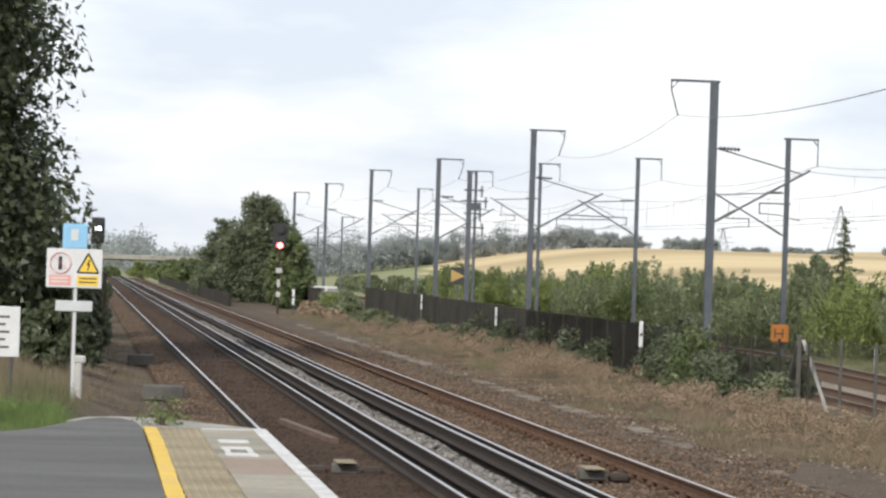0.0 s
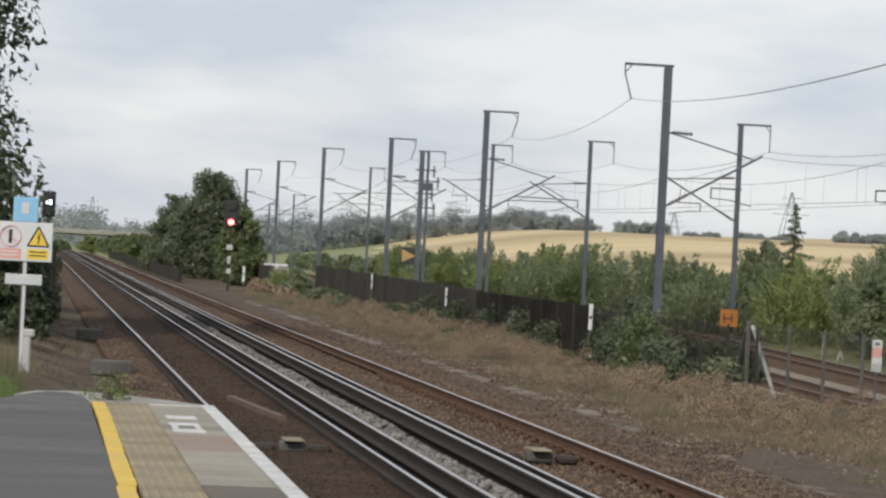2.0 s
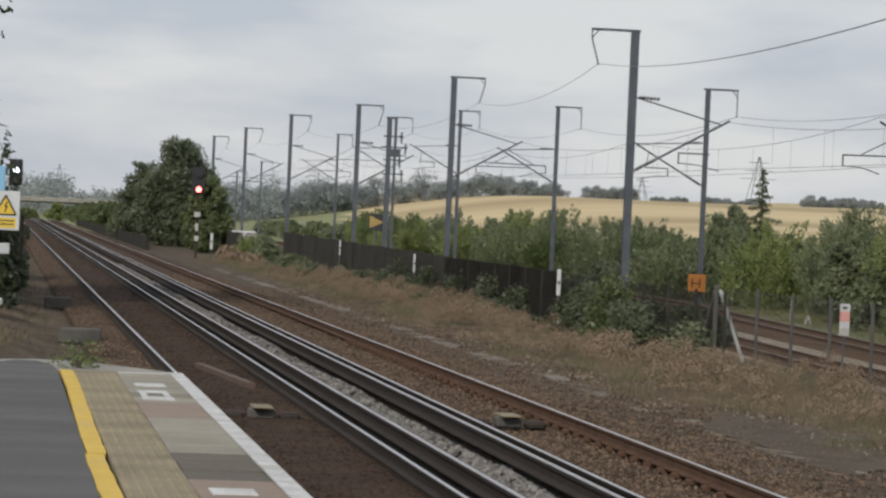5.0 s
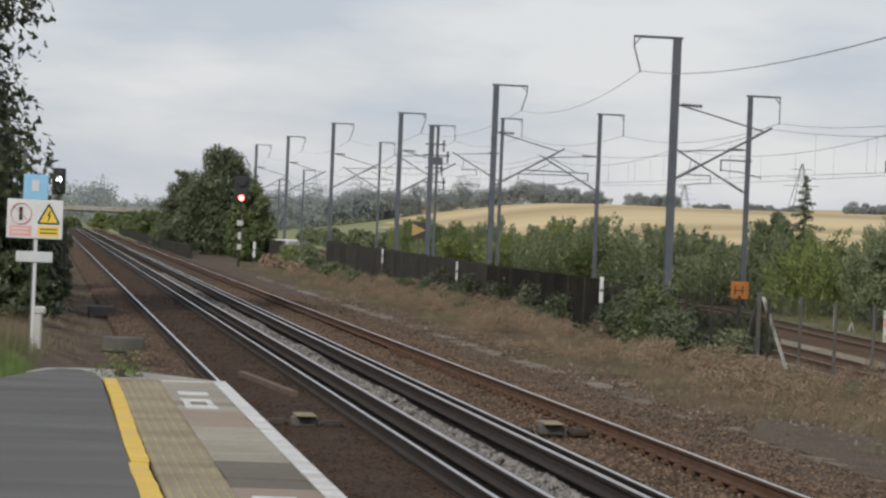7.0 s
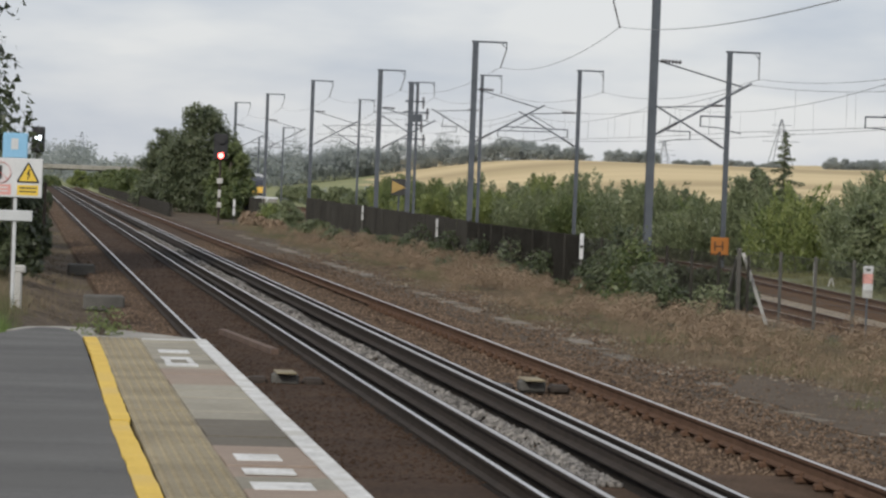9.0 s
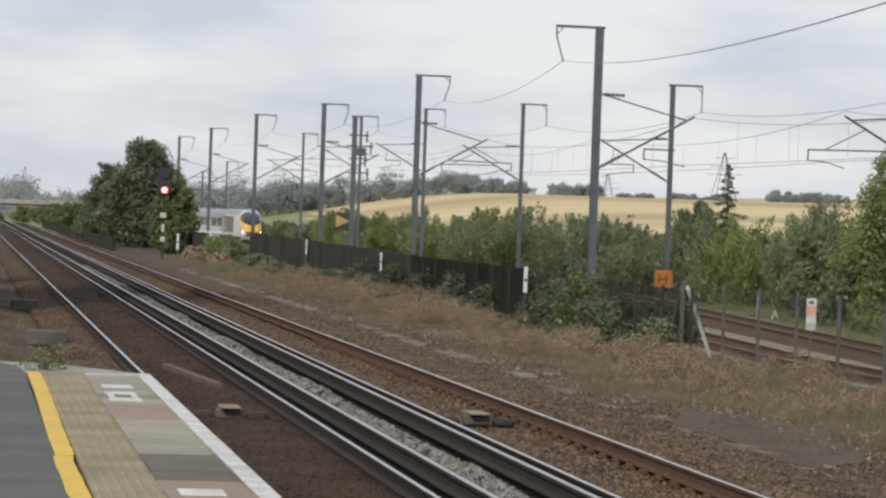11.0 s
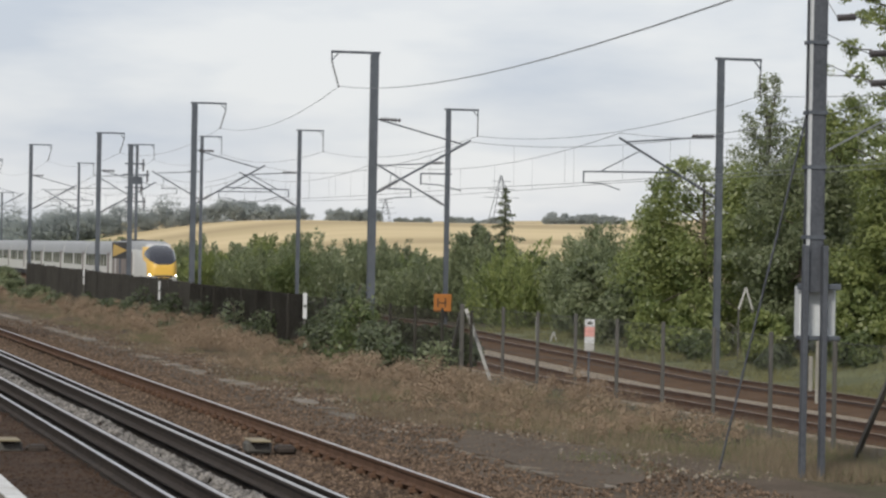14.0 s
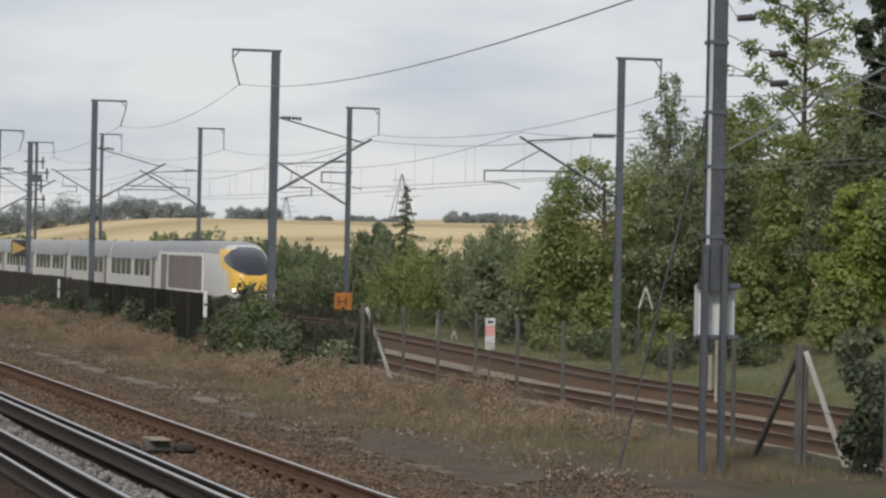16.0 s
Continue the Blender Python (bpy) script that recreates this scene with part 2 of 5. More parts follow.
def tube(bm, a, b, r, r2=None, sides=8):
    a, b = Vector(a), Vector(b)
    way = b - a
    m = Matrix.Translation((a + b) / 2) @ way.to_track_quat("Z", "Y").to_matrix().to_4x4()
    bmesh.ops.create_cone(bm, cap_ends=True, segments=sides, radius1=r, radius2=r if r2 is None else r2, depth=way.length, matrix=m)


def bar(bm, a, b, w, h=None):
    """A square bar between two points."""
    a, b = Vector(a), Vector(b)
    way = b - a
    m = Matrix.Translation((a + b) / 2) @ way.to_track_quat("Z", "Y").to_matrix().to_4x4() @ Matrix.Diagonal((w, h or w, way.length, 1))
    bmesh.ops.create_cube(bm, size=1.0, matrix=m)


def mesh_of(name, bm, material):
    me = bpy.data.meshes.new(name)
    bm.to_mesh(me)
    bm.free()
    for m in material if isinstance(material, (list, tuple)) else [material]:
        me.materials.append(m)
    return me


def part(name, bm, material, parent, label=""):
    ob = new(name, mesh_of(name, bm, material))
    ob.parent = parent
    return tagged(ob, label)


def thing(name, label, category, group="", kind="", at=(0, 0, 0), rz=0):
    ob = new(name)
    ob.empty_display_size = 0.3
    ob.matrix_basis = pose(*at, 0, 0, rz)
    return tagged(ob, label, category, group, kind)


def solid(name, bm, material, label="", category="", group="", kind=""):
    return tagged(new(name, mesh_of(name, bm, material)), label, category, group, kind)


def raw(name, verts, faces, material):
    """A mesh out of numpy vertices and equal-sided faces."""
    me = bpy.data.meshes.new(name)
    n, k = faces.shape
    me.vertices.add(len(verts)); me.vertices.foreach_set("co", verts.astype(np.float32).ravel())
    me.loops.add(n * k); me.loops.foreach_set("vertex_index", faces.astype(np.int32).ravel())
    me.polygons.add(n); me.polygons.foreach_set("loop_start", np.arange(0, n * k, k, dtype=np.int32))
    me.update(calc_edges=True)
    me.materials.append(material)
    return me


def profile_along(bm, pts, y0, y1, step=None):
    """Extrude a closed x-z outline along y."""
    ys = [y0, y1]
    rings = [[bm.verts.new((x, y, z)) for x, z in pts] for y in ys]
    n = len(pts)
    for a, b in zip(rings, rings[1:]):
        for i in range(n):
            bm.faces.new((a[i], a[(i + 1) % n], b[(i + 1) % n], b[i]))
    bm.faces.new(rings[0]); bm.faces.new(rings[-1][::-1])
    bmesh.ops.recalc_face_normals(bm, faces=bm.faces)


rng = np.random.default_rng(5)


def leaves(centres, radii, count, size, rnd, squash=1.0):
    """Pointed leaf blades, thick near the skin of each clump."""
    centres, radii = np.asarray(centres, float), np.asarray(radii, float)
    w = radii ** 2
    pick = rnd.choice(len(centres), count, p=w / w.sum())
    d = rnd.normal(size=(count, 3)); d /= np.linalg.norm(d, axis=1)[:, None]
    d[:, 2] = np.where(rnd.random(count) < 0.6, np.abs(d[:, 2]), d[:, 2])
    r = radii[pick] * (0.35 + 0.8 * rnd.random(count) ** 0.8)
    p = centres[pick] + d * r[:, None] * np.array([1, 1, squash])
    n = d + 0.6 * rnd.normal(size=(count, 3)) + np.array([0, 0, 0.35]); n /= np.linalg.norm(n, axis=1)[:, None] + 1e-9
    a = np.cross(n, rnd.normal(size=(count, 3))); a /= np.linalg.norm(a, axis=1)[:, None] + 1e-9
    b = np.cross(n, a)
    s = size * (0.6 + 0.8 * rnd.random(count))[:, None]
    v = np.stack([p - a * s, p + a * s * 0.75 + b * s * 0.62, p + a * s * 0.75 - b * s * 0.62], 1).reshape(-1, 3)
    f = np.arange(count * 3).reshape(-1, 3)
    return v, f


# ---------------------------------------------------------------- ground
def rail_z(y):
    """Level of the high-speed rails along the line."""
    k = min(max((y - 95) / 45, 0), 1)
    return -1.65 + 0.65 * k


def smooth(a, b, v):
    k = np.clip((v - a) / (b - a), 0, 1)
    return k * k * (3 - 2 * k)


def ground_z(x, y):
    x, y = np.asarray(x, float), np.asarray(y, float)
    hs = -1.65 + 0.65 * np.clip((y - 95) / 45, 0, 1) - 0.55
    z = np.full(np.broadcast(x, y).shape, -0.36)
    z = z + 0.45 * smooth(1.6, -0.6, x) * smooth(20, 40, y) + 0.72 * smooth(0.5, -0.3, x) * smooth(22, 26, y) * smooth(56, 31, y)
    z = z + (hs - z) * smooth(16.2, 22.5, x)
    bank = 4.6 * smooth(37.5, 50, x) * smooth(122, 96, y)
    z = z + bank
    hill = 9.2 * smooth(330, 690, y) * smooth(48, 125, x) + 1.2 * smooth(38, 60, x) * smooth(140, 220, y)
    z = z + hill + 3.0 * smooth(700, 1500, y) + 2.5 * smooth(-20, -60, x) + 6.5 * smooth(160, 420, x) * smooth(330, 690, y)
    return z - 0.2 * smooth(420, 460, y) * smooth(30, 5, x)


def build_ground():
    xs = np.concatenate([[-1800, -900, -400, -160, -60, -30, -15], np.arange(-8, 52, 1.0), np.arange(52, 130, 6.0), np.arange(130, 420, 24.0), [480, 700, 1100, 1800]])
    ys = np.concatenate([[-600, -200, -60, -20], np.arange(0, 150, 3.0), np.arange(150, 330, 10.0), np.arange(330, 720, 15.0), [760, 900, 1100, 1500, 2300, 3600]])
    X, Y = np.meshgrid(xs, ys)
    Z = ground_z(X, Y)
    rn = np.random.default_rng(3)
    Z += np.where((X > 8.5) & (X < 50) & (Y < 330), rn.normal(0, 0.045, X.shape) * smooth(12.0, 14.0, X), 0)
    v = np.stack([X, Y, Z], -1).reshape(-1, 3)
    nx = len(xs)
    i, j = np.meshgrid(np.arange(nx - 1), np.arange(len(ys) - 1))
    a = (j * nx + i).ravel()
    f = np.stack([a, a + 1, a + nx + 1, a + nx], 1)
    me = raw("ground", v, f, M_SOIL)
    me.materials.append(M_FIELD); me.materials.append(M_MEADOW); me.materials.append(M_VERGE); me.materials.append(M_PATH)
    c = v[f].mean(1)
    idx = np.zeros(len(f), np.int32)
    idx[(c[:, 1] > 300) & (c[:, 0] > 62) & (c[:, 0] > 0.117 * c[:, 1])] = 1
    idx[(c[:, 1] > 300) & (c[:, 0] <= 62)] = 2
    idx[(c[:, 1] > 300) & (idx != 1)] = 2
    idx[(c[:, 0] > 35) & (c[:, 1] < 150)] = 3
    idx[(c[:, 0] > -0.5) & (c[:, 0] < 12.6) & (c[:, 1] < 300)] = 4
    me.polygons.foreach_set("material_index", idx)
    me.polygons.foreach_set("use_smooth", np.ones(len(f), bool))
    tagged(new("ground", me), "railway verge, pasture and ripe wheat fields", "ground", kind="structure")


build_ground()

# ---------------------------------------------------------------- local tracks
LOCAL_END = 430.0
bm = bmesh.new()
profile_along(bm, [(1.55, -0.6), (1.75, -0.24), (2.45, -0.19), (4.45, -0.19), (4.75, -0.17), (5.35, -0.17), (5.7, -0.20), (5.98, -0.225), (7.3, -0.225), (7.65, -0.20), (8.5, -0.24), (9.3, -0.42), (9.4, -0.6)], -25, LOCAL_END)
tagged(new("trackbed_local", mesh_of("trackbed_local", bm, M_BALLAST)), "brown stone ballast bed under two rail tracks", "ballast bed", kind="structure")
bm = bmesh.new()
profile_along(bm, [(2.85, -0.3), (2.85, -0.176), (3.5, -0.168), (4.1, -0.176), (4.1, -0.3)], -25, LOCAL_END)
tagged(new("trackbed_fourfoot", mesh_of("trackbed_fourfoot", bm, M_FOURFOOT)), "oil-darkened ballast between the platform track's rails", "ballast bed", kind="structure")

# dark ballast strips, their near-black colour including the shade by the conductor rails
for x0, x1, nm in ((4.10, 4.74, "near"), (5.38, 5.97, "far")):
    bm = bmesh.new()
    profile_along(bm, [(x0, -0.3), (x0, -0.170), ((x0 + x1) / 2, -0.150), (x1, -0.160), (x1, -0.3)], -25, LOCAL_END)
    tagged(new("trackbed_conductor_" + nm, mesh_of("trackbed_conductor", bm, M_SHADEDARK)), "dark ballast with painted-in shade under a conductor rail", "ballast bed", kind="structure")

RAIL_OUT = [(-0.07, -0.16), (0.07, -0.16), (0.07, -0.145), (0.012, -0.125), (0.012, -0.04), (0.036, -0.03), (0.036, -0.004), (-0.036, -0.004), (-0.036, -0.03), (-0.012, -0.04), (-0.012, -0.125), (-0.07, -0.145)]


def rail(x, y0, y1, z=0.0, side=M_RUST, top=M_RAILTOP, label="worn steel running rail with a polished head", scale=1.0, wide=1.0, zs=None):
    t = thing("rail", label, "rail", "rails", at=(x, 0, z))
    bm = bmesh.new()
    profile_along(bm, [(a * wide, b * scale) for a, b in RAIL_OUT], y0, y1)
    part("rail_body", bm, side, t)
    bm = bmesh.new()
    box(bm, -0.024 * wide, 0.020 * wide, y0, y1, -0.0045, 0.0, 0)
    part("rail_head", bm, top, t, "polished running surface")
    return t


rail(2.71, -20, LOCAL_END, side=M_DARKRAIL)
rail(4.22, -20, LOCAL_END, side=M_DARKRAIL)
rail(5.94, -20, LOCAL_END, side=M_DARKRAIL)
rail(7.40, -20, LOCAL_END, side=M_RUST)
rail(4.60, -20, LOCAL_END, z=0.085, side=M_DARKRAIL, top=M_CONDTOP, label="dark conductor rail on insulators", scale=1.05, wide=1.3)
rail(5.53, -20, LOCAL_END, z=0.085, side=M_DARKRAIL, top=M_CONDTOP, label="dark conductor rail on insulators", scale=1.05, wide=1.3)


# ---------------------------------------------------------------- high-speed tracks
def hs_strip(name, prof, material, label):
    """A strip that follows the level of the high-speed line."""
    ys = [10, 60, 95, 110, 125, 140, 200, 400, 720]
    bm = bmesh.new()
    rings = [[bm.verts.new((x, y, z + rail_z(y))) for x, z in prof] for y in ys]
    n = len(prof)
    for a, b in zip(rings, rings[1:]):
        for i in range(n):
            bm.faces.new((a[i], a[(i + 1) % n], b[(i + 1) % n], b[i]))
    bm.faces.new(rings[0]); bm.faces.new(rings[-1][::-1])
    bmesh.ops.recalc_face_normals(bm, faces=bm.faces)
    return mesh_of(name, bm, material)


tagged(new("trackbed_fast", hs_strip("trackbed_fast", [(24.3, -0.6), (25.2, -0.21), (29.2, -0.2), (34.0, -0.21), (34.9, -0.6)], M_HSBED, "")), "pale ballast bed of the electrified line", "ballast bed", kind="structure")
tagged(new("trackbed_far", hs_strip("trackbed_far", [(29.5, -0.4), (29.7, -0.17), (31.0, -0.14), (33.0, -0.14), (34.0, -0.2), (34.2, -0.4)], M_RUSTBED, "")), "rust-stained ballast under the far electrified track", "ballast bed", kind="structure")
tagged(new("trackbed_near", hs_strip("trackbed_near", [(25.6, -0.4), (25.7, -0.19), (26.9, -0.17), (28.0, -0.19), (28.1, -0.4)], M_RUSTBED, "")), "rust-stained ballast under the near electrified track", "ballast bed", kind="structure")
for cx in (26.9, 32.0):
    for s in (-0.75, 0.75):
        t = thing("rail", "rusty-sided steel rail of the electrified line", "rail", "rails", at=(cx + s, 0, 0))
        ob = new("rail_body", hs_strip("rail_body", [(a * 1.2, b * 1.2) for a, b in RAIL_OUT], M_RUST, "")); ob.parent = t
        ob = new("rail_head", hs_strip("rail_head", [(-0.036, -0.003), (0.036, -0.003), (0.036, 0.001), (-0.036, 0.001)], M_HSHEAD, "")); ob.parent = t

# ---------------------------------------------------------------- platform
PZ, PEND = 0.915, 28.0
def slab_of(outline, z0, z1):
    """A flat slab with the given plan."""
    bm = bmesh.new()
    low = [bm.verts.new((x, y, z0)) for x, y in outline]
    top = [bm.verts.new((x, y, z1)) for x, y in outline]
    bm.faces.new(top); bm.faces.new(low[::-1])
    for i in range(len(outline)):
        k = (i + 1) % len(outline)
        bm.faces.new((low[i], low[k], top[k], top[i]))
    bmesh.ops.recalc_face_normals(bm, faces=bm.faces)
    return bm


solid("platform_asphalt", slab_of([(-9, -15), (0.598, -15), (0.598, PEND), (0.56, 28.9), (0.42, 29.5), (0.22, 29.55), (0.05, 29.1), (-0.4, 27.3), (-1.2, 25.7), (-2.6, 24.8), (-9, 24.2)], -0.5, PZ - 0.004), M_ASPHALT, "worn grey asphalt platform surface", "platform", kind="structure")
bm = bmesh.new()
box(bm, 0.6, 1.66, -15, PEND - 0.02, -0.5, PZ - 0.07)
solid("platform_wall", bm, M_BRICK, "sooty brick platform face", "platform", kind="structure")
solid("platform_end_kerb", slab_of([(0.602, PEND), (1.735, PEND), (1.72, 28.35), (1.30, 29.1), (0.86, 29.8), (0.42, 29.95), (0.10, 29.75), (-0.1, 29.0), (0.06, 29.06), (0.23, 29.56), (0.43, 29.51), (0.57, 28.9)], -0.5, PZ - 0.012), M_CONCRETE, "weathered concrete kerb round the platform end", "platform", kind="structure")


# ---------------------------------------------------------------- masts and wires
def h_beam(bm, w, d, z0, z1, t=0.03):
    """An upright rolled H section in one piece."""
    a, c, e, g = w / 2, d / 2, d / 2 - t, t / 2
    out = [(-a, -c), (a, -c), (a, -e), (g, -e), (g, e), (a, e), (a, c), (-a, c), (-a, e), (-g, e), (-g, -e), (-a, -e)]
    low = [bm.verts.new((x, y, z0)) for x, y in out]
    top = [bm.verts.new((x, y, z1)) for x, y in out]
    bm.faces.new(top); bm.faces.new(low[::-1])
    for i in range(12):
        k = (i + 1) % 12
        bm.faces.new((low[i], low[k], top[k], top[i]))


def insulator(bm, a, b, r=0.07, n=5):
    a, b = Vector(a), Vector(b)
    tube(bm, a, b, r * 0.4, sides=6)
    for i in range(n):
        c = a.lerp(b, (i + 0.5) / n)
        w = (b - a).normalized() * 0.02
        tube(bm, c - w, c + w, r, sides=8)


def mast(x, y, base, top, arm, cant, drop_in=0.0, arm_len=1.75, push=False, wide=0.29):
    t = thing("catenary_mast", "grey galvanised steel overhead-line mast with a bracket arm", "mast", "overhead line masts", at=(x, y, base))
    H = top - base
    bm = bmesh.new(); h_beam(bm, wide, wide, -0.3, H); part("column", bm, M_GALV, t)
    bm = bmesh.new(); box(bm, -0.4, 0.4, -0.4, 0.4, -0.4, -0.02, 0.03); part("footing", bm, M_POST, t, "concrete footing")
    a = arm
    bm = bmesh.new()
    bar(bm, (-0.22 * a, 0, H + 0.05), (arm_len * a, 0, H + 0.05), 0.09, 0.10)
    bar(bm, ((arm_len - 0.03) * a, 0, H + 0.05), ((arm_len - 0.03) * a, 0, H - 0.32), 0.05)
    bar(bm, ((arm_len - 0.3) * a, 0, H + 0.02), ((arm_len - 0.03) * a, 0, H - 0.3), 0.04)
    bracket = part("bracket_arm", bm, M_GALV, t)
    bm = bmesh.new()
    insulator(bm, ((arm_len - 0.03) * a, 0, H - 0.32), ((arm_len - 0.03 - drop_in) * a, 0, H - 1.35), 0.05, 8)
    part("insulator", bm, M_INSUL, bracket, "string of dark insulators")
    if cant:
        s, low, tie = cant
        z_low, z_tip, z_tie = low - base, low + 2.15 - base, tie - base
        bm = bmesh.new()
        tube(bm, (0.15 * s, 0, z_low), (3.95 * s, 0, z_tip), 0.045)
        tube(bm, (0.15 * s, 0, z_tie), (3.6 * s, 0, z_tip - 0.15), 0.03)
        if push:
            tube(bm, (1.95 * s, 0, z_low + 0.80), (3.2 * s, 0, z_low + 0.80), 0.03)
            tube(bm, (3.1 * s, 0, z_low + 0.80), (3.0 * s, 0, z_low + 1.62), 0.018)
            tube(bm, (1.95 * s, 0, z_low + 0.82), (1.95 * s, 0, z_low + 0.36), 0.03)
            tube(bm, (1.95 * s, 0, z_low + 0.40), (2.7 * s, 0, z_low + 0.36), 0.02)
            tube(bm, (2.7 * s, 0, z_low + 0.36), (3.6 * s, 0, z_low + 0.16), 0.02)
        else:
            tube(bm, (1.7 * s, 0, z_low + 0.9), (5.3 * s, 0, z_low + 0.85), 0.03)
            tube(bm, (3.1 * s, 0, z_low + 1.68), (4.6 * s, 0, z_low + 0.9), 0.022)
            tube(bm, (5.3 * s, 0, z_low + 0.87), (5.3 * s, 0, z_low + 0.42), 0.03)
            tube(bm, (5.3 * s, 0, z_low + 0.45), (4.6 * s, 0, z_low + 0.42), 0.02)
            tube(bm, (4.6 * s, 0, z_low + 0.42), (3.9 * s, 0, z_low + 0.2), 0.02)
        frame_arm = part("cantilever", bm, M_GALV, t, "tubular steel cantilever")
        bm = bmesh.new()
        insulator(bm, (0.25 * s, 0, z_low + 0.06), (1.0 * s, 0, z_low + 0.49), 0.085, 6)
        part("insulator", bm, M_INSUL, frame_arm, "ribbed dark insulator")
        bm = bmesh.new()
        insulator(bm, (0.25 * s, 0, z_tie), (1.1 * s, 0, z_tie - 0.04 * (z_tie - z_tip)), 0.085, 6)
        part("insulator", bm, M_INSUL, frame_arm, "ribbed dark insulator")
    return t


M_ROW = [(115.45, 10.14, -1), (162.9, 10.25, 1), (207.0, 10.1, 1), (256.1, 10.76, 1), (304.1, 10.77, 1), (349.9, 10.89, 1), (392.0, 10.3, 1)]
B_ROW = [(107.3, 9.82), (151.5, 9.75), (193.7, 10.13), (236.1, 11.11), (275.6, 11.65), (323.5, 11.11), (419.0, 9.31), (462.3, 8.40)]
for i, (y, z, arm) in enumerate(M_ROW):
    base = rail_z(y) - 0.4
    mast(24.4, y, base, z, arm, (1, z - 5.45, z - 2.55), drop_in=0.3, push=i % 2 == 0)
for i, (y, z) in enumerate(B_ROW):
    base = rail_z(y) - 0.35
    d = 0.22 if y < 120 else 0.0
    mast(36.0, y, base, z, 1, (-1, z - 4.95 - d, z - 2.75 - d * 0.6), drop_in=0.0, arm_len=1.6, push=i % 2 == 1, wide=0.23)
switch_mast = mast(24.4, 189.9, rail_z(190) - 0.4, 8.75, 1, None, arm_len=0.5)
for z, w in ((9.0, 0.9), (8.3, 1.2), (7.5, 0.8), (6.6, 1.0)):
    bm = bmesh.new(); bar(bm, (-w * 0.4, 0, z), (w, 0, z), 0.09); part("cross_arm", bm, M_GALV, switch_mast)
    bm = bmesh.new(); insulator(bm, (w * 0.9, 0, z - 0.45), (w * 0.9, 0, z + 0.3), 0.10, 5); part("insulator", bm, M_INSUL, switch_mast, "ribbed dark insulator")
bm = bmesh.new(); box(bm, -0.1, 0.75, -0.2, 0.2, 7.7, 8.2, 0.03); part("switch_box", bm, M_GALV, switch_mast, "grey switch box")


def wire(name, a, b, sag, r=0.012):
    """One hanging span, a thin square tube."""
    a, b = Vector(a), Vector(b)
    bm = bmesh.new()
    n, w = 14, r * 0.9
    pts = [a.lerp(b, i / n) - Vector((0, 0, sag * 4 * (i / n) * (1 - i / n))) for i in range(n + 1)]
    rings = [[bm.verts.new(p + Vector(o)) for o in ((-w, 0, -w), (w, 0, -w), (w, 0, w), (-w, 0, w))] for p in pts]
    for p, q in zip(rings, rings[1:]):
        for i in range(4):
            bm.faces.new((p[i], p[(i + 1) % 4], q[(i + 1) % 4], q[i]))
    bm.faces.new(rings[0][::-1]); bm.faces.new(rings[-1])
    return bm


def wires(name, label, points, sag, r=0.012):
    t = thing(name, label, "wire", "overhead wires")
    for a, b in zip(points, points[1:]):
        part("span", wire(name, a, b, sag, r), M_WIRE, t)


feed_m = [(24.4 + (1.42 * a if a > 0 else -1.42), y, z - 1.3) for y, z, a in M_ROW]
wires("feeder_wire", "thin grey feeder wire hung from mast arms", feed_m, 0.7, 0.009)
wires("anchor_wire", "grey feeder wire running to the anchor mast", [(13.35, 36.3, 6.13), feed_m[0]], 0.57, 0.011)
feed_b = [(37.57, 62.0, 8.6)] + [(37.57, y, z - 1.3) for y, z in B_ROW]
wires("feeder_wire", "thin grey feeder wire hung from mast arms", feed_b, 0.7, 0.012)
for x, row, low in ((28.3, [(66, 10.1)] + [(y, z) for y, z, a in M_ROW], 5.45), (32.1, [(64, 9.8)] + B_ROW, 4.95)):
    cat = [(x, y, z - low + 2.1) for y, z in row]
    con = [(x, y, z - low + 0.25) for y, z in row]
    wires("catenary_wire", "sagging grey catenary wire above the electrified track", cat, 0.75, 0.010)
    wires("contact_wire", "straight grey contact wire above the electrified track", con, 0.05, 0.010)
    t = thing("dropper_set", "thin vertical droppers between catenary and contact wire", "wire", "overhead wires")
    for (a, b, c, d) in zip(cat, cat[1:], con, con[1:]):
        for i in range(1, 7):
            k = i / 7
            p = Vector(a).lerp(Vector(b), k); p.z -= 0.75 * 4 * k * (1 - k)
            q = Vector(c).lerp(Vector(d), k)
            bm = bmesh.new(); bar(bm, p, q, 0.008); part("dropper", bm, M_WIRE, t)


